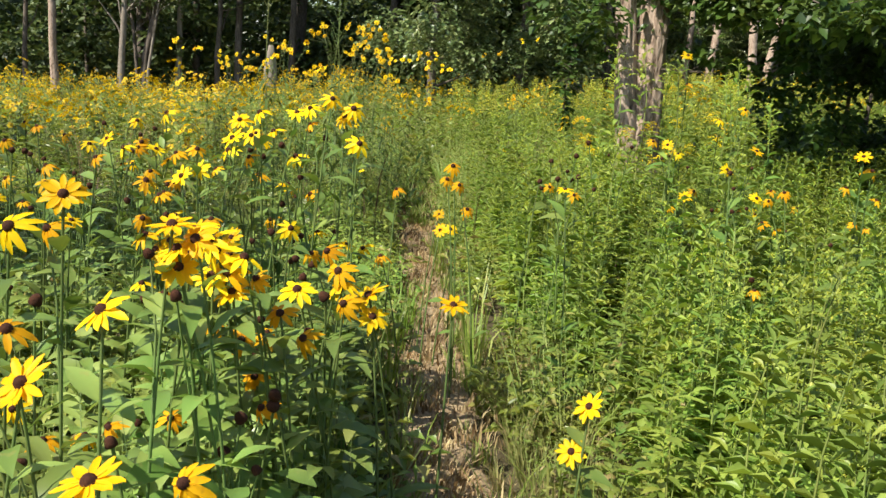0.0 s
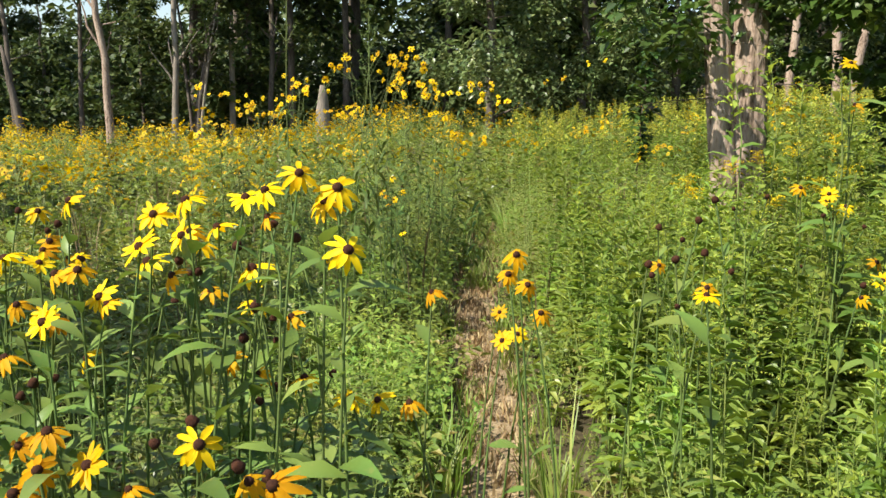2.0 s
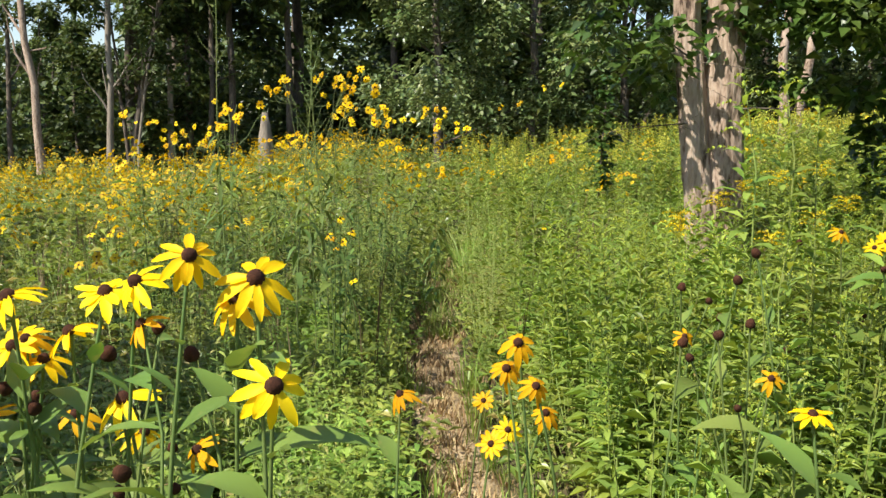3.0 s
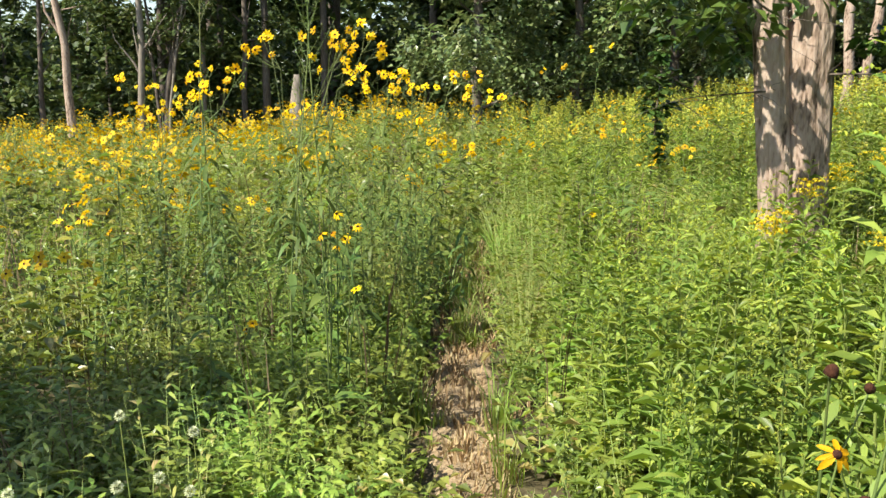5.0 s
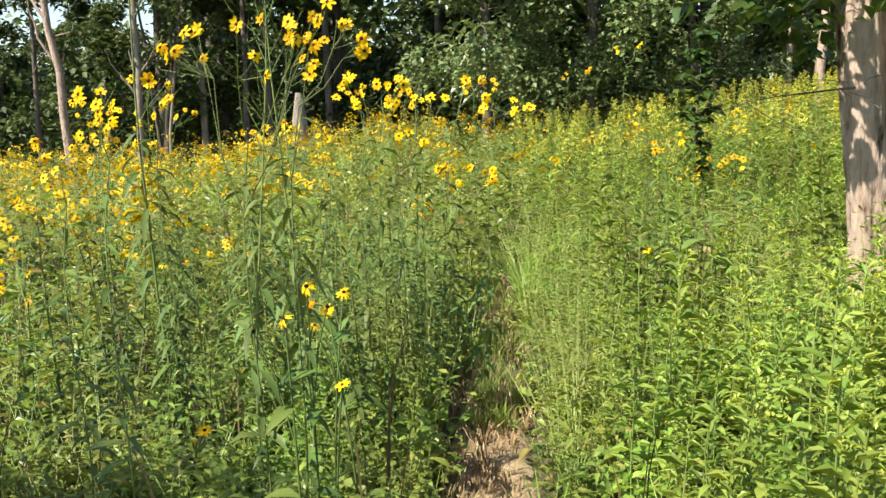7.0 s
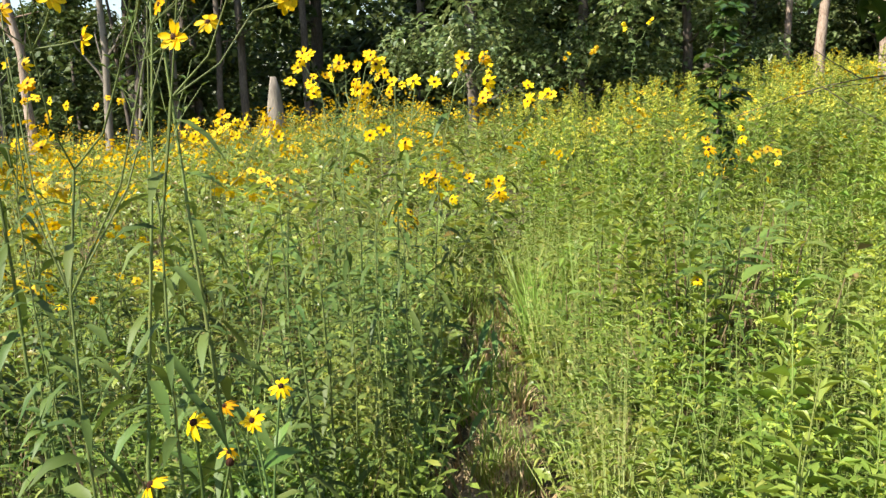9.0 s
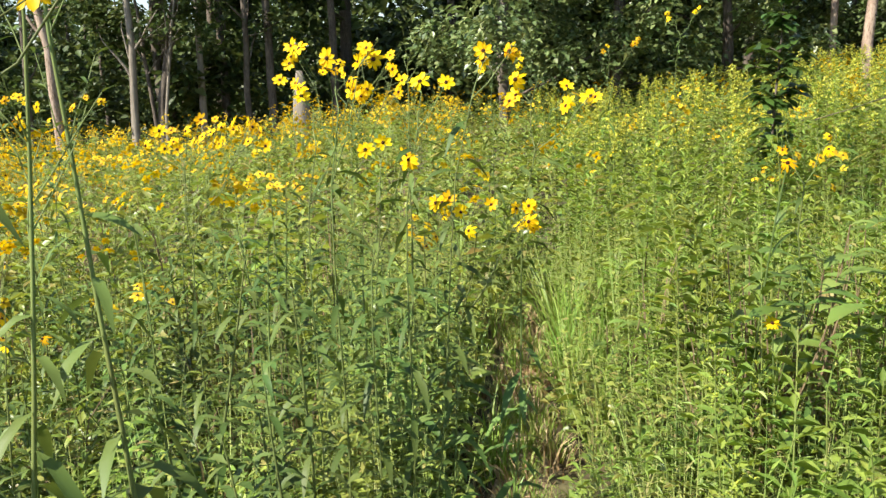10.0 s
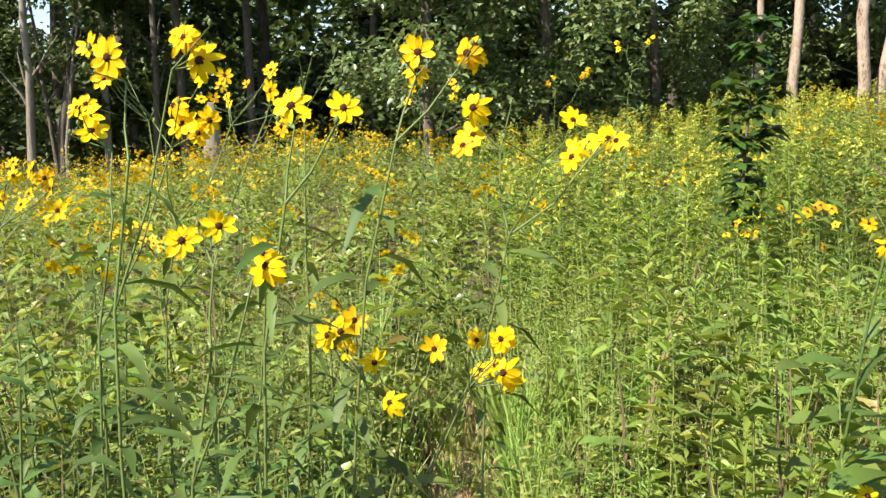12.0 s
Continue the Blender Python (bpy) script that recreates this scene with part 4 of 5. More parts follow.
frng = random.Random(51)
CONE = shape_mesh("cone", dome(0.0105, 0.013), [G["cone"]], True)
SPENT = shape_mesh("cone", dome(0.0125, 0.02), [G["cone"]], True)
FRESH = [shape_mesh("petals", petal_ring(frng, n, 0.042, 0.0135, d), [G["petal"]], True) for n, d in ((12, 0.15), (11, 0.35), (13, 0.0), (12, 0.6))]
FADED = [shape_mesh("petals", petal_ring(frng, n, 0.039, 0.013, d), [G["petal_old"]], True) for n, d in ((11, 0.5), (10, 0.9))]
TICK = [shape_mesh("petals", petal_ring(frng, 8, 0.0240, 0.0118, d), [G["petal"]], True) for d in (-0.15, 0.0, 0.2, 0.6)]
TICK_CONE = shape_mesh("cone", dome(0.0066, 0.007, 8, 3), [G["cone"]], True)
LEAVES = [shape_mesh("leaf", broad_leaf(n, w, d), [G["cone_leaf"]], True) for n, w, d in ((0.125, 0.046, 0.3), (0.10, 0.038, 0.15), (0.14, 0.05, 0.5), (0.085, 0.03, 0.1))]


def facing(rng, up=0.9):
    """A flower's turn: mostly up, leaning to the sun."""
    d = Vector((-0.15 + rng.uniform(-0.55, 0.55), -0.55 + rng.uniform(-0.5, 0.5), up * 0.85)).normalized()
    return d.to_track_quat("Z", "Y").to_matrix().to_4x4()


def add_head(plant, at, rng, faded=False, spent=False, size=1.0):
    m = Matrix.Translation(at) @ facing(rng) @ pose(0, 0, 0, 0, 0, rng.uniform(0, 360)) @ Matrix.Diagonal((size, size, size, 1))
    head = part("flower_head", SPENT if spent else CONE, plant, m, "dark brown seed cone" if spent else "")
    if not spent:
        part("petals", rng.choice(FADED if faded else FRESH), head)
    return head


def make_coneflower(x, y, z, rng, faded=False, spent=False, size=1.0, leaves=11, group="coneflowers beside the path"):
    gx, gy = x + rng.uniform(-0.12, 0.12), y + rng.uniform(-0.1, 0.12)
    gz = float(ground_z(gx, gy))
    look_of = "coneflower gone to a dark brown seed cone" if spent else ("coneflower with faded drooping orange petals" if faded else "yellow coneflower with a dark brown cone on a leafy stem")
    plant = thing("coneflower", pose(gx, gy, gz), look_of, "wildflower", group)
    top = Vector((x - gx, y - gy, z - gz))
    ctrl = Vector((top.x * 0.2, top.y * 0.2, top.z * 0.6))
    pts = [((1 - u) ** 2) * Vector((0, 0, -0.02)) + 2 * u * (1 - u) * ctrl + u * u * top for u in (0, 0.2, 0.4, 0.6, 0.8, 0.93, 1)]
    s = Shape()
    tube(s, pts, (0.0042, 0.004, 0.0036, 0.0032, 0.0028, 0.0025, 0.003), 5, 0)
    if rng.random() < 0.5 and top.z > 0.5 and abs(x - path_x(y)) > 0.3:
        a = rng.uniform(0, 6.28)
        side = pts[4] + Vector((math.cos(a) * 0.09, math.sin(a) * 0.09, 0.12))
        tube(s, (pts[3], pts[4] * 0.6 + side * 0.4 - Vector((0, 0, 0.05)), side), (0.0024, 0.0022, 0.002), 4, 0)
        add_head(plant, side, rng, faded=True, spent=rng.random() < 0.6, size=0.8 * size)
    part("stem", shape_mesh("stem", s, [G["cone_stem"]], True), plant)
    if abs(gx - path_x(gy)) < 0.3:
        leaves = 2
    for i in range(leaves):
        u = 0.15 + 0.68 * (i + rng.random() * 0.7) / leaves
        k = u * 6
        p = pts[int(k)].lerp(pts[int(k) + 1], k - int(k))
        n = rng.uniform(0.72, 1.15) * (1.2 - 0.45 * u)
        blade = rng.choice(LEAVES)
        m = (Matrix.Translation(p) @ pose(0, 0, 0, 0, -rng.uniform(5, 45), i * 137 + rng.uniform(-30, 30)) @ pose(0, 0, 0, rng.uniform(-25, 25)) @ Matrix.Diagonal((n, n, n, 1)))
        if u < 0.45 or abs(gx - path_x(gy)) > 0.22:
            part("leaf", blade, plant, m)
    add_head(plant, top, rng, faded, spent, size)
    return plant


BLOOMS_BACK = [
    (-0.62, 3.00, 1.20), (-0.69, 3.00, 1.17), (-1.05, 3.35, 1.15), (-1.22, 3.50, 1.10), (-0.29, 2.92, 1.24), (-0.32, 2.95, 1.21), (-0.44, 2.95, 1.23),
    (-0.49, 2.98, 1.21), (-0.36, 2.90, 1.27), (-0.26, 2.86, 1.13), (-0.50, 3.05, 1.05), (-0.70, 2.95, 1.11), (-0.63, 3.10, 1.09), (-0.59, 3.10, 1.13),
    (-0.67, 3.10, 1.11), (-1.20, 3.30, 1.01), (-0.75, 3.10, 1.05), (-0.84, 3.05, 0.98), (-0.83, 2.80, 0.99), (-0.57, 3.30, 0.91), (-0.44, 3.25, 0.74),
    (-0.32, 3.20, 0.71), (-0.26, 3.25, 0.69), (0.03, 4.10, 0.70), (0.04, 3.90, 0.66), (0.09, 4.05, 0.64),
]
BLOOMS_FRONT = [
    (-0.76, 2.45, 0.85), (-0.58, 2.45, 0.87), (-0.41, 2.45, 0.91), (-0.83, 2.45, 0.86), (-0.80, 2.45, 0.82), (-0.20, 1.85, 0.94), (-0.19, 1.85, 0.91),
    (-0.29, 1.85, 0.89), (-0.12, 1.85, 0.84), (-0.13, 1.88, 0.88), (0.06, 1.88, 0.87), (-0.42, 1.62, 0.97), (-0.38, 1.62, 0.94), (-0.41, 1.62, 1.02),
    (-0.36, 1.62, 1.01), (-0.39, 1.62, 0.98), (-0.45, 1.62, 1.06), (-0.42, 1.62, 1.04), (-0.42, 1.40, 1.04), (-0.42, 1.40, 1.07), (-0.39, 1.40, 1.09),
    (-0.43, 1.40, 1.11), (-0.61, 1.40, 1.15), (-0.70, 1.40, 1.09), (-0.54, 1.10, 0.94), (-0.43, 1.10, 1.05), (-0.39, 0.95, 0.88), (0.38, 1.80, 0.68),
    (0.35, 1.80, 0.57),
]
BLOOMS_FADED = [
    (-0.81, 2.90, 1.07), (-0.91, 3.00, 1.04), (-1.00, 3.00, 0.97), (-0.20, 3.40, 0.63), (0.07, 3.55, 1.00), (0.05, 3.58, 0.94), (0.10, 3.50, 0.93),
    (0.15, 3.75, 0.79), (-0.16, 3.60, 0.88), (-1.22, 3.55, 1.01), (-0.48, 3.30, 0.88), (-0.62, 3.25, 0.78), (-0.68, 3.30, 0.94), (-0.64, 2.45, 0.92),
    (-0.66, 2.45, 0.86), (-0.70, 2.45, 0.82), (-0.30, 2.45, 0.85), (-0.83, 2.45, 1.02), (-0.79, 2.45, 0.98), (-0.84, 2.45, 0.91), (-0.35, 1.70, 0.95),
    (-0.30, 1.70, 0.88), (-0.25, 1.70, 0.83), (-0.17, 1.70, 0.91), (-0.61, 1.20, 0.98), (-0.54, 1.75, 0.61), (-0.36, 1.75, 0.72), (-0.39, 1.75, 0.80),
]
SPENT_NEAR = [
    (-0.22, 1.80, 0.89), (-0.33, 1.80, 0.84), (-0.33, 1.50, 0.73), (-0.27, 1.50, 0.78), (-0.27, 1.50, 0.76), (-0.36, 1.50, 0.66), (-0.71, 1.50, 0.93),
    (-0.57, 3.20, 0.85), (-0.49, 3.20, 0.73), (-1.29, 3.20, 0.87), (-0.58, 3.20, 1.07), (-0.51, 2.70, 0.84), (-0.43, 2.70, 0.76), (-0.38, 2.70, 0.74),
]
SPENT_AT = [(0.66, 4.05, 1.03), (0.47, 3.85, 0.92), (0.55, 3.85, 0.94), (0.66, 3.95, 0.94), (0.72, 4.1, 1.09), (0.56, 4.2, 0.98), (0.67, 4.2, 0.9)]
BLOOMS_RIGHT = [(1.59, 3.2, 1.18), (1.63, 3.2, 1.13), (1.29, 3.8, 1.04), (1.09, 3.7, 0.92), (1.41, 3.8, 1.13), (1.48, 3.6, 0.98), (1.58, 4.5, 1.29), (1.46, 4.5, 1.23), (1.22, 4.5, 1.05), (0.60, 3.65, 0.9), (1.19, 4.25, 1.06), (0.49, 3.2, 0.98), (1.22, 4.4, 1.54)]
BLOOMS_AHEAD = [(-0.54, 6.2, 0.62), (-0.57, 6.45, 0.84), (-0.61, 6.37, 0.80), (-1.02, 6.36, 0.42), (-1.06, 6.4, 0.38), (-2.0, 6.95, 0.76), (-2.08, 6.9, 0.74), (-1.92, 7.0, 0.7), (-0.57, 5.95, 0.97), (-0.62, 5.9, 0.9), (-1.65, 7.7, 0.7), (0.61, 7.85, 0.70), (0.66, 7.93, 1.16)]


def build_coneflowers():
    rng = random.Random(61)
    for x, y, z in BLOOMS_BACK + BLOOMS_FRONT:
        make_coneflower(x, y, z, rng, size=rng.uniform(0.9, 1.12) * (0.85 if y > 3.8 and x > -0.3 else 1))
    for x, y, z in BLOOMS_FADED:
        make_coneflower(x, y, z, rng, faded=True, size=rng.uniform(0.8, 1.05))
    for x, y, z in SPENT_NEAR + SPENT_AT:
        make_coneflower(x, y, z, rng, spent=True, leaves=4)
    for n, (x, y, z) in enumerate(BLOOMS_RIGHT):
        make_coneflower(x, y, z, rng, faded=n % 4 == 1, size=0.8, group="coneflowers among the goldenrod")
    for _ in range(24):
        make_coneflower(rng.uniform(1.0, 2.3), rng.uniform(2.6, 4.7), rng.uniform(0.7, 1.1), rng, faded=rng.random() < 0.6, spent=rng.random() < 0.5, size=0.8, leaves=10, group="coneflowers among the goldenrod")
    for n, (x, y, z) in enumerate(BLOOMS_AHEAD):
        make_coneflower(x, y, z, rng, size=0.6, leaves=4, group="small coneflowers in the meadow")
    # more of the same patch: leafy shoots and blooms lower down and farther off
    for _ in range(30):
        y = rng.uniform(0.9, 3.3)
        x = -0.38 - abs(rng.gauss(0, 0.5)) - 0.3 * (y > 2.5)
        make_coneflower(x, y, rng.uniform(0.45, 0.85), rng, faded=rng.random() < 0.5, spent=rng.random() < 0.45, leaves=13, size=0.9)
    for _ in range(16):
        make_coneflower(rng.uniform(-1.7, -1.0), rng.uniform(2.4, 3.6), rng.uniform(0.8, 1.05), rng, faded=rng.random() < 0.5, leaves=10, size=0.9)
    for _ in range(20):
        make_coneflower(rng.uniform(-2.4, -1.45), rng.uniform(3.0, 4.3), rng.uniform(0.75, 1.05), rng, faded=rng.random() < 0.4, spent=rng.random() < 0.4, leaves=10, size=0.9)


build_coneflowers()


# ---------------------------------------------------------------- tall tickseed with clusters of blooms
def make_tickseed(foot, top, heads, spread, rng):
    gz = float(ground_z(*foot))
    plant = thing("tall_tickseed", pose(foot[0], foot[1], gz), "tall tickseed with clustered yellow flowers on thin stems", "wildflower", "tall tickseed in the meadow")
    t = Vector((top[0] - foot[0], top[1] - foot[1], top[2] - gz))
    fork = Vector((t.x * 0.8, t.y * 0.8, t.z - spread * 0.9 - 0.06))
    us = [i / 8 for i in range(9)]
    pts = [Vector((0, 0, -0.02)).lerp(fork, u) + Vector((0.02 * math.sin(u * 5), 0.015 * math.sin(u * 7), 0)) * (0 < u < 1) for u in us]
    s = Shape()
    tube(s, pts, [0.0031 - 0.00018 * i for i in range(9)], 6, 0)
    part("stem", shape_mesh("stem", s, [G["tick_stem"]], True), plant)
    twigs = max(2, heads // 3)
    knots = []
    for i in range(twigs):
        a = i * 2.4 + rng.uniform(-0.3, 0.3)
        r = spread * rng.uniform(0.4, 0.85)
        e = t + Vector((math.cos(a) * r, math.sin(a) * r, -spread * rng.uniform(0.2, 0.55)))
        s = Shape()
        start = pts[rng.choice((7, 8, 8))]
        tube(s, (start, start.lerp(e, 0.45) + Vector((math.cos(a), math.sin(a), -0.4)) * spread * 0.12, e), (0.0017, 0.0014, 0.0012), 4, 0)
        part("branch", shape_mesh("branch", s, [G["tick_stem"]], True), plant)
        knots.append((e, a))
    for i in range(heads):
        k, a0 = knots[i % twigs]
        a = a0 + rng.uniform(-1.3, 1.3)
        r = spread * rng.uniform(0.25, 0.65)
        e = k + Vector((math.cos(a) * r, math.sin(a) * r, spread * rng.uniform(0.05, 0.75)))
        s = Shape()
        tube(s, (k, k.lerp(e, 0.5) + Vector((math.cos(a), math.sin(a), 0)) * 0.01, e), (0.0011, 0.0009, 0.0008), 4, 0)
        part("pedicel", shape_mesh("pedicel", s, [G["tick_stem"]], True), plant)
        d = Vector((-0.25 + rng.uniform(-0.6, 0.6), -0.95 + rng.uniform(-0.2, 0.4), rng.uniform(0.0, 0.7))).normalized()
        n = rng.uniform(0.75, 1.1) * (0.82 if top[1] < 6.5 else 0.88 if top[2] < 1.3 else 1.0)
        m = Matrix.Translation(e) @ d.to_track_quat("Z", "Y").to_matrix().to_4x4() @ pose(0, 0, 0, 0, 0, rng.uniform(0, 360)) @ Matrix.Diagonal((n, n, n, 1))
        part("petals", rng.choice(TICK), part("flower_head", TICK_CONE, plant, m))
    for i in range(twigs + 2):
        k, a0 = knots[i % twigs]
        a = a0 + rng.uniform(-2, 2)
        e = k + Vector((math.cos(a) * spread * 0.7, math.sin(a) * spread * 0.7, spread * rng.uniform(0.1, 0.8)))
        s = Shape()
        tube(s, (k, k.lerp(e, 0.6), e, e + Vector((0, 0, 0.004)), e + Vector((0, 0, 0.009))), (0.001, 0.0008, 0.001, 0.004, 0.001), 5, 0)
        part("bud", shape_mesh("bud", s, [G["tick_stem"]], True), plant)
    green = Shape()
    for i in range(51):
        u = 0.12 + 0.88 * i / 51
        k = min(int(u * 8), 7)
        p = pts[k].lerp(pts[k + 1], u * 8 - k)
        a = (i // 3) * 1.3 + (i % 3) * 2.1 + rng.uniform(-0.2, 0.2)
        n = rng.uniform(0.08, 0.15) * (1.1 - 0.4 * u)
        lance(green, p, (math.cos(a), math.sin(a), rng.uniform(-0.1, 0.8)), n, n * 0.19, rng.uniform(0.3, 0.9), 0, rng.uniform(-0.6, 0.6))
    tagged(part("leaves", shape_mesh("leaves", green, [G["tall_leaf"]]), plant), kind="stuff")


TICKSEED = [
    ((-0.72, 5.9), (-0.68, 5.93, 1.55), 20, 0.17), ((-0.66, 6.0), (-0.54, 5.95, 1.60), 12, 0.13), ((-1.1, 5.9), (-1.04, 5.96, 1.45), 9, 0.10), ((-1.36, 6.2), (-1.33, 6.27, 1.33), 12, 0.13), ((-1.3, 6.9), (-1.32, 6.95, 1.5), 5, 0.1),
    ((-0.42, 7.35), (-0.185, 7.45, 1.49), 4, 0.045), ((-0.45, 7.3), (-0.325, 7.3, 1.425), 2, 0.04), ((-0.52, 7.25), (-0.42, 7.3, 1.27), 5, 0.06),
    ((-0.38, 7.45), (-0.21, 7.43, 1.10), 14, 0.10), ((-0.2, 7.6), (-0.05, 7.55, 1.40), 9, 0.1), ((-0.75, 7.9), (-0.66, 8.0, 1.46), 12, 0.2),
]
TICKSEED_BEYOND = [
    ((-0.6, 7.3), (-0.52, 7.36, 1.5), 5, 0.07), ((-0.72, 7.5), (-0.63, 7.6, 1.42), 7, 0.09), ((-1.15, 7.8), (-1.08, 7.9, 1.28), 14, 0.18), ((-1.4, 8.3), (-1.3, 8.4, 1.27), 12, 0.2),
    ((-1.9, 7.6), (-1.85, 7.7, 1.3), 10, 0.16), ((0.75, 7.9), (0.72, 8.0, 1.2), 3, 0.06), ((-1.0, 9.6), (-0.9, 9.7, 1.5), 9, 0.18), ((-0.3, 10.4), (-0.2, 10.5, 1.5), 6, 0.15),
    ((0.5, 11.5), (0.6, 11.6, 1.6), 5, 0.15), ((1.05, 12.2), (1.2, 12.3, 1.85), 4, 0.12), ((-2.2, 8.9), (-2.1, 9.0, 1.35), 9, 0.2), ((-2.9, 9.6), (-2.85, 9.7, 1.45), 9, 0.2),
]
rng_t = random.Random(71)
for foot, top, heads, spread in TICKSEED + TICKSEED_BEYOND:
    make_tickseed(foot, top, heads, spread, rng_t)


def build_shoots():
    """Upright tickseed shoots with whorls of long narrow leaves and no flowers."""
    rng = random.Random(77)
    kinds = []
    for height, leaves in ((0.95, 48), (0.8, 42), (1.1, 54)):
        shoot = thing("tickseed_shoot", pose(0, 0, 0), "dark green leafy tickseed shoot without flowers", "wildflower", "tickseed shoots beside the path")
        s = Shape()
        tube(s, [(0.02 * math.sin(u * 3), 0.015 * math.sin(u * 5), height * u) for u in (-0.02, 0.2, 0.4, 0.6, 0.8, 1)], (0.005, 0.0047, 0.0043, 0.0038, 0.003, 0.0015), 5, 0)
        part("stem", shape_mesh("stem", s, [G["tick_stem"]], True), shoot)
        s = Shape()
        for i in range(leaves):
            u = 0.15 + 0.85 * (i // 3 * 3) / leaves
            a = (i // 3) * 1.1 + (i % 3) * 2.09 + rng.uniform(-0.25, 0.25)
            n = rng.uniform(0.09, 0.15) * (1.15 - 0.45 * u)
            lance(s, (0.02 * math.sin(u * 3), 0.015 * math.sin(u * 5), height * u), (math.cos(a), math.sin(a), rng.uniform(0.0, 0.8)), n, n * 0.21, rng.uniform(0.3, 0.9), 0, rng.uniform(-0.5, 0.5))
        tagged(part("leaves", shape_mesh("leaves", s, [G["tall_leaf"]]), shoot), kind="stuff")
        kinds.append(shoot)
    for n in range(56):
        y = rng.uniform(6.9, 9.2)
        x = float(path_x(y)) - 0.34 - 1.5 * rng.random() ** 1.2
        k = rng.uniform(0.75, 1.0)
        m = pose(x, y, float(ground_z(x, y)) - 0.01, rng.uniform(-8, 8), rng.uniform(-8, 8), rng.uniform(0, 360)) @ Matrix.Diagonal((k, k, k, 1))
        ob = kinds[n] if n < 3 else copy_thing(kinds[rng.randrange(3)], m)
        ob.matrix_basis = m


build_shoots()


# ---------------------------------------------------------------- single goldenrods by the path
def build_goldenrods():
    rng = random.Random(81)
    kinds = []
    for h, plume in ((0.8, False), (0.9, True), (0.7, False), (1.0, True), (0.6, False)):
        stem, green, top = goldenrod_shape(rng, h, 48, plume, True)
        ob = thing("goldenrod", pose(0, 0, 0), "upright goldenrod with narrow green leaves" + (" and a pale yellow plume" if plume else ""), "wildflower", "goldenrod along the path")
        part("stem", shape_mesh("stem", stem, [G["stem"]], True), ob)
        tagged(part("leaves", shape_mesh("leaves", green, [G["golden"]]), ob), kind="stuff")
        if plume:
            tagged(part("plume", shape_mesh("plume", top, [G["plume"]]), ob), kind="stuff")
        kinds.append(ob)
    for n in range(280):
        y = rng.uniform(1.6, 7.6)
        x = float(path_x(y)) + (0.4 if y > 3.9 else 0.6) + rng.random() ** 1.2 * 1.5
        s = rng.uniform(0.7, 1.1) * (0.75 if x - path_x(y) < 0.5 else 1)
        m = pose(x, y, float(ground_z(x, y)) - 0.01, rng.uniform(-7, 7), rng.uniform(-7, 7), rng.uniform(0, 360)) @ Matrix.Diagonal((s, s, s, 1))
        ob = kinds[n] if n < 5 else copy_thing(kinds[rng.randrange(5)], m)
        ob.matrix_basis = m
    # a few taller ones stand out above the rest
    for x, y, h in ((1.15, 4.3, 1.5), (1.3, 4.5, 1.35), (1.05, 4.0, 1.25), (1.45, 4.2, 1.4), (1.6, 4.8, 1.45), (1.35, 3.9, 1.2), (0.95, 4.4, 1.15), (1.75, 5.2, 1.55), (1.9, 5.4, 1.5), (1.7, 4.4, 1.35), (1.08, 5.05, 1.58), (1.2, 5.08, 1.62), (1.42, 5.3, 1.5)):
        s = h / 1.0
        copy_thing(kinds[3], pose(x, y, -0.01, rng.uniform(-3, 3), rng.uniform(-3, 3), rng.uniform(0, 360))).scale = (s, s, s)


build_goldenrods()


def make_golden_bloom(x, y, height, rng):
    """A goldenrod in full yellow bloom with a broad arching plume."""
    plant = thing("goldenrod", pose(x, y, float(ground_z(x, y)) - 0.01), "goldenrod in full bright yellow bloom with arching plumes", "wildflower", "goldenrod in full bloom")
    stem, green, _ = goldenrod_shape(rng, height, 46, False, True)
    part("stem", shape_mesh("stem", stem, [G["stem"]], True), plant)
    tagged(part("leaves", shape_mesh("leaves", green, [G["golden"]]), plant), kind="stuff")
    top = Shape()
    for b in range(11):
        a, reach = b * 2.4, rng.uniform(0.05, 0.11)
        for k in range(22):
            q = k / 21
            p = (math.cos(a) * reach * q, math.sin(a) * reach * q, height * (0.93 + 0.008 * b) + 0.06 * q - 0.05 * q * q + rng.uniform(0, 0.012))
            leaf(top, p, (rng.uniform(-1, 1), rng.uniform(-1, 1), rng.uniform(0.2, 1)), 0.014, 0.008, 0.1, 0.2, 0, False)
    tagged(part("plume", shape_mesh("plume", top, [G["bloom"]]), plant), kind="stuff")


rng_g = random.Random(87)
for x, y, h in ((1.0, 5.86, 0.98), (1.5, 6.9, 1.0), (1.75, 7.2, 1.05), (2.0, 7.3, 1.1), (2.2, 6.8, 1.0), (2.35, 7.5, 1.15), (1.6, 6.3, 0.85), (1.2, 6.6, 0.85), (1.85, 6.4, 0.95), (2.5, 10.5, 1.3), (2.9, 11.0, 1.3), (2.2, 11.6, 1.2)):
    make_golden_bloom(x, y, h, rng_g)


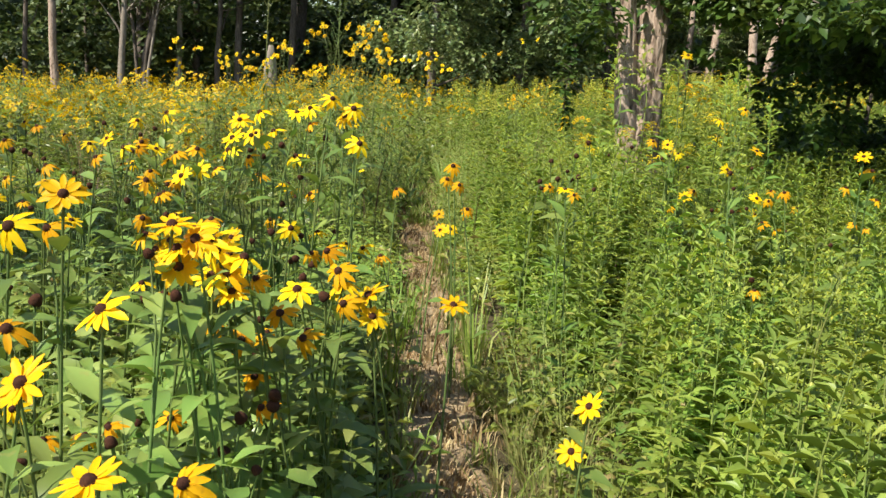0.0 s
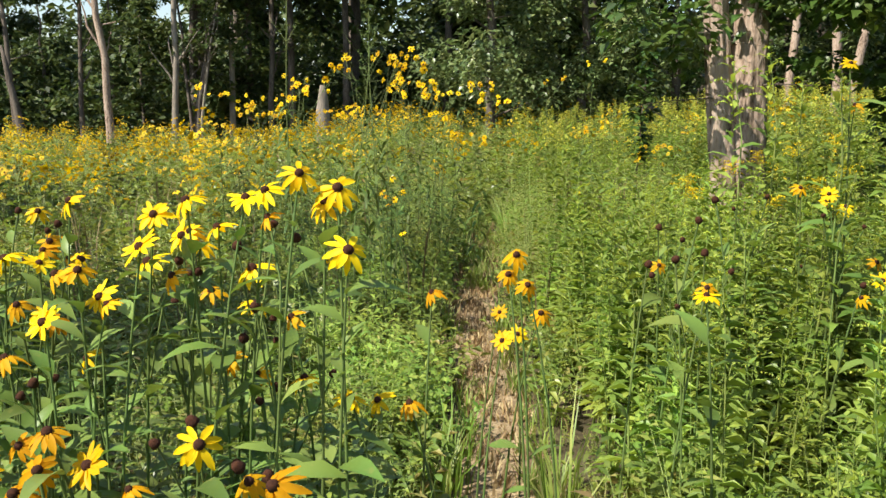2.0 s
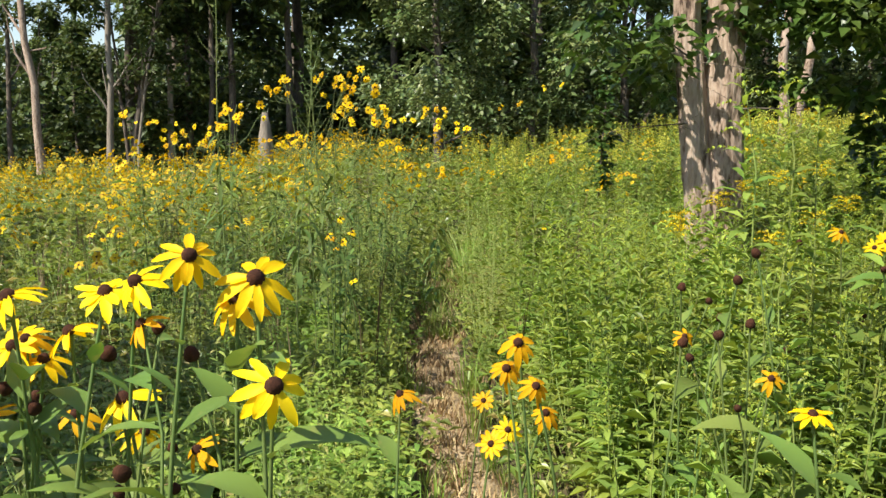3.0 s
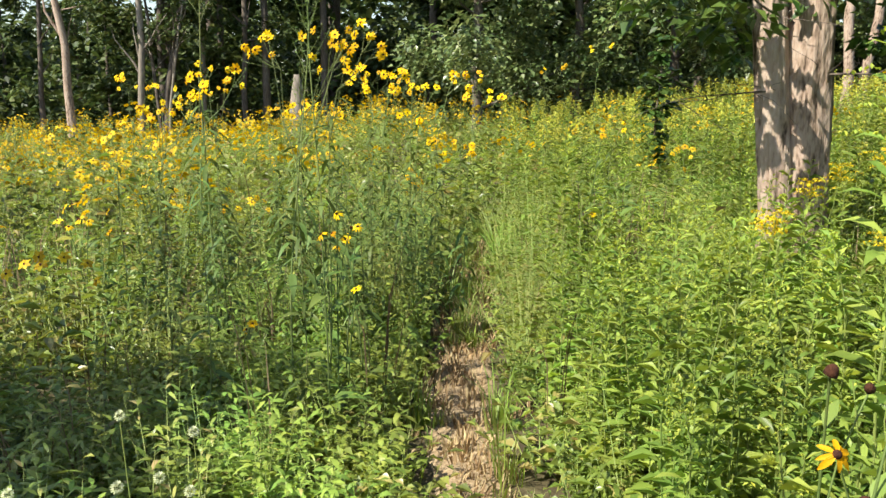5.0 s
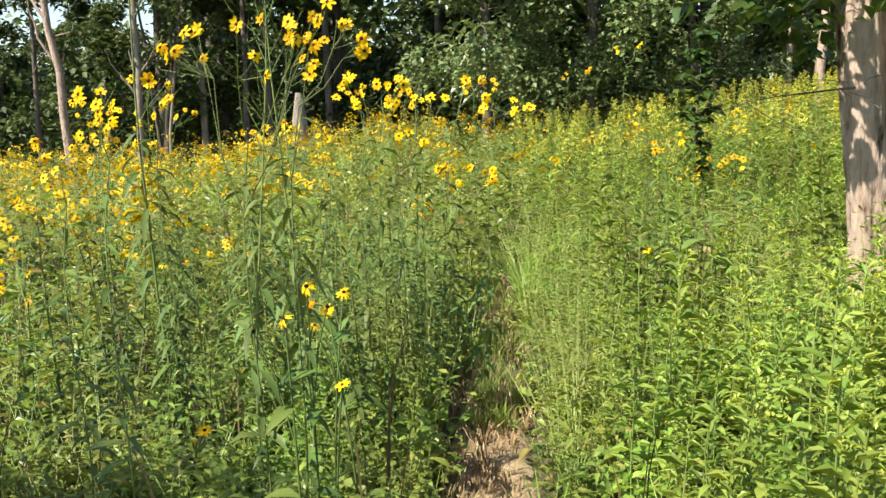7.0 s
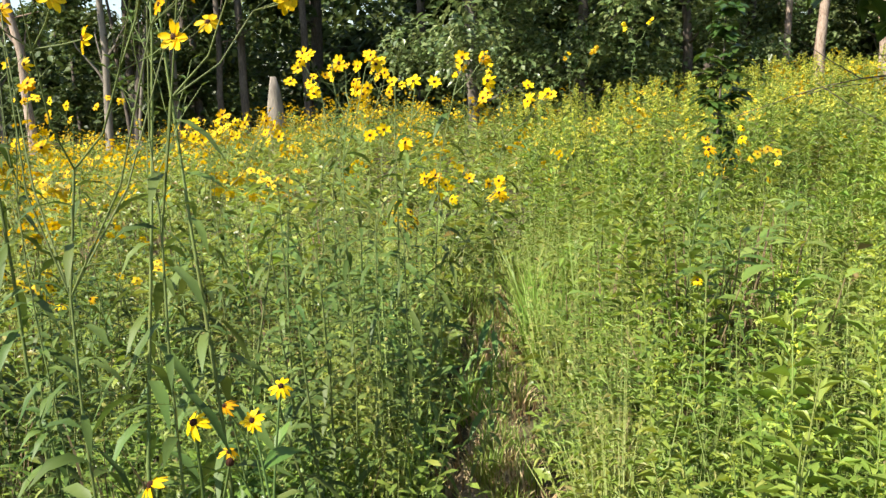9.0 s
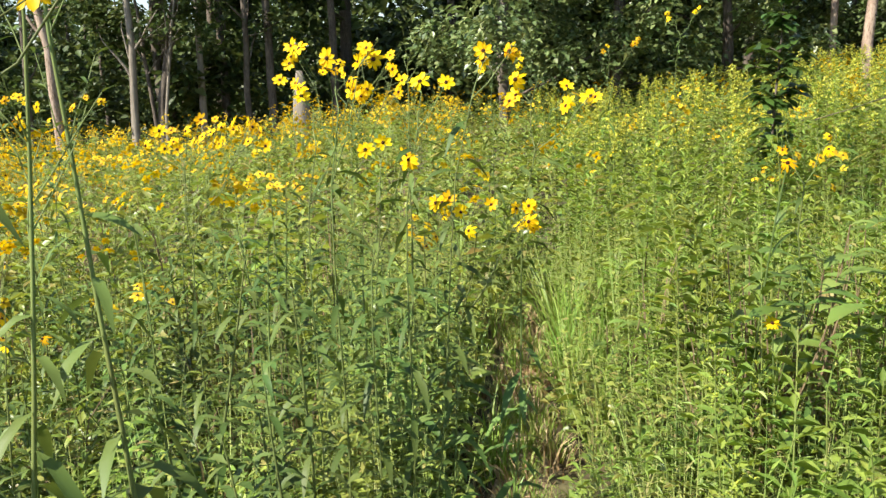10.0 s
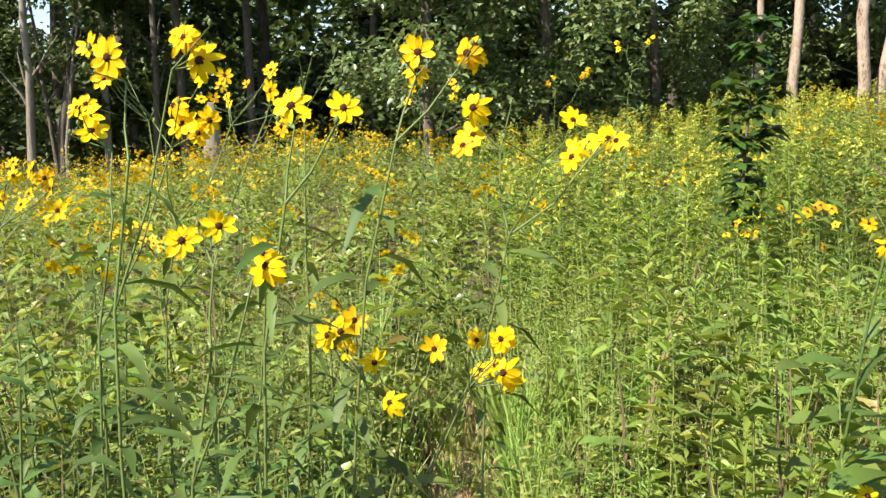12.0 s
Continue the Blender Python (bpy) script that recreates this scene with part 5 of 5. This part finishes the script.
# ---------------------------------------------------------------- withered stalks, pale seed heads
def make_withered(x, y, height, rng, big=True):
    plant = thing("withered_herb", pose(x, y, float(ground_z(x, y))), "half-withered herb with brown stems and broad green leaves", "herb", "withered herbs by the goldenrod")
    for i in range(4):
        a = i * 1.7 + rng.random()
        lp = limb_points(rng, (math.cos(a) * 0.02, math.sin(a) * 0.02, -0.02), (math.cos(a) * 0.25, math.sin(a) * 0.25, 1), height * rng.uniform(0.6, 1.0), 5, 0.12, 0.1)
        s = Shape()
        tube(s, lp, (0.006, 0.005, 0.0045, 0.004, 0.003, 0.002), 5, 0)
        part("stem", shape_mesh("stem", s, [G["dead"]], True), plant)
        for j in range(6):
            b = j * 2.4 + rng.random()
            if big and j > 3:
                n = rng.uniform(0.8, 1.3)
                part("leaf", LEAVES[j % 3], plant, Matrix.Translation(lp[j]) @ pose(0, 0, 0, 0, -rng.uniform(0, 40), math.degrees(b)) @ Matrix.Diagonal((n, n * 1.35, n, 1)))
            else:
                s = Shape()
                n = rng.uniform(0.05, 0.11)
                leaf(s, (0, 0, 0), (math.cos(b), math.sin(b), -0.6), n, n * 0.3, 0.5, 0.4, 0, True)
                part("dry_leaf", shape_mesh("dry_leaf", s, [G["dead"]]), plant, Matrix.Translation(lp[j]))


rng_w = random.Random(91)
for x, y, h in ((0.95, 8.7, 0.8), (0.82, 8.25, 0.95), (1.12, 8.4, 0.9), (0.62, 8.0, 0.7), (0.75, 9.4, 0.7), (1.25, 9.0, 0.8), (0.3, 8.9, 0.5), (0.63, 8.05, 0.95), (0.72, 8.15, 1.05), (0.58, 8.0, 0.8), (0.55, 7.9, 0.7), (0.88, 8.5, 0.85), (0.98, 8.05, 0.7), (1.1, 8.2, 0.75), (1.0, 4.9, 0.6), (0.95, 4.3, 0.5)):
    make_withered(x, y, h, rng_w)


def make_seed_head(x, y, z, rng):
    gz = float(ground_z(x, y))
    plant = thing("seed_head", pose(x, y, gz), "pale green closed seed head on a thin stem", "wildflower", "pale seed heads beside the path")
    s = Shape()
    tube(s, ((0.03, 0.02, -0.02), (0.01, 0.01, (z - gz) * 0.6), (0, 0, z - gz)), (0.002, 0.0018, 0.0015), 5, 0)
    part("stem", shape_mesh("stem", s, [G["stem"]], True), plant)
    s = Shape()
    for i in range(60):
        u = 1 - 2 * (i + 0.5) / 60
        a = i * 2.4
        d = Vector((math.cos(a) * math.sqrt(1 - u * u), math.sin(a) * math.sqrt(1 - u * u), u))
        leaf(s, Vector((0, 0, 0.01)) + d * 0.007, d, 0.009, 0.006, 0, 0.1, 0, False)
    part("head", shape_mesh("head", s, [G["white"]]), plant, Matrix.Translation((0, 0, z - gz)))


for x, y, z in ((-0.92, 4.79, 0.62), (-0.72, 4.75, 0.6), (-0.75, 4.6, 0.55), (-0.68, 4.6, 0.52), (-1.05, 4.5, 0.55), (-1.08, 4.4, 0.5), (-0.78, 4.45, 0.6)):
    make_seed_head(x, y, z, rng_w)


# ---------------------------------------------------------------- tall leafy stalks standing above the flowers
def make_lettuce(x, y, height, rng, low, high):
    gz = float(ground_z(x, y))
    plant = thing("wild_lettuce", pose(x, y, gz), "tall single stalk with drooping narrow leaves and a thin loose top", "wildflower", "tall stalks in the meadow")
    pts = limb_points(rng, (0, 0, -0.02), (rng.uniform(-0.08, 0.08), 0, 1), height, 10, 0.05, 0.15)
    s = Shape()
    tube(s, pts, [0.006 - 0.0004 * i for i in range(11)], 6, 0)
    part("stem", shape_mesh("stem", s, [G["tick_stem"]], True), plant)
    for i in range(22):
        z = low + (high - low) * i / 21
        k = min(int(z / height * 10), 9)
        a = i * 2.4 + rng.uniform(-0.3, 0.3)
        n = rng.uniform(0.12, 0.2) * (1.1 - 0.5 * i / 21)
        s = Shape()
        lance(s, (0, 0, 0), (math.cos(a), math.sin(a), rng.uniform(-0.2, 0.5)), n, n * 0.2, rng.uniform(0.4, 1.1), 0, rng.uniform(-0.5, 0.5))
        part("leaf", shape_mesh("leaf", s, [G["tall_leaf"]]), plant, Matrix.Translation(pts[k].lerp(pts[k + 1], z / height * 10 - k)))
    for i in range(12):
        k = 7 + i % 3
        a = i * 2.4
        b = limb_points(rng, pts[k].lerp(pts[k + 1], rng.random()), (math.cos(a), math.sin(a), 1.6), rng.uniform(0.12, 0.26), 3, 0.2, 0.1)
        s = Shape()
        tube(s, b, (0.0014, 0.0012, 0.001, 0.0008), 4, 0)
        part("branch", shape_mesh("branch", s, [G["tick_stem"]], True), plant)
        s = Shape()
        for q in b[1:]:
            for _ in range(3):
                c = rng.uniform(0, 6.28)
                lance(s, q, (math.cos(c), math.sin(c), 0.6), rng.uniform(0.02, 0.045), 0.007, 0.2)
        tagged(part("bract_tuft", shape_mesh("bract_tuft", s, [G["tall_leaf"]]), plant), kind="stuff")


rng_l = random.Random(101)
for x, y, h, low, high in ((-0.71, 6.53, 1.95, 0.65, 1.3), (-0.86, 6.45, 1.75, 0.6, 1.2), (-1.33, 6.99, 2.5, 0.8, 1.4), (-0.58, 8.6, 1.5, 0.5, 1.1)):
    make_lettuce(x, y, h, rng_l, low, high)
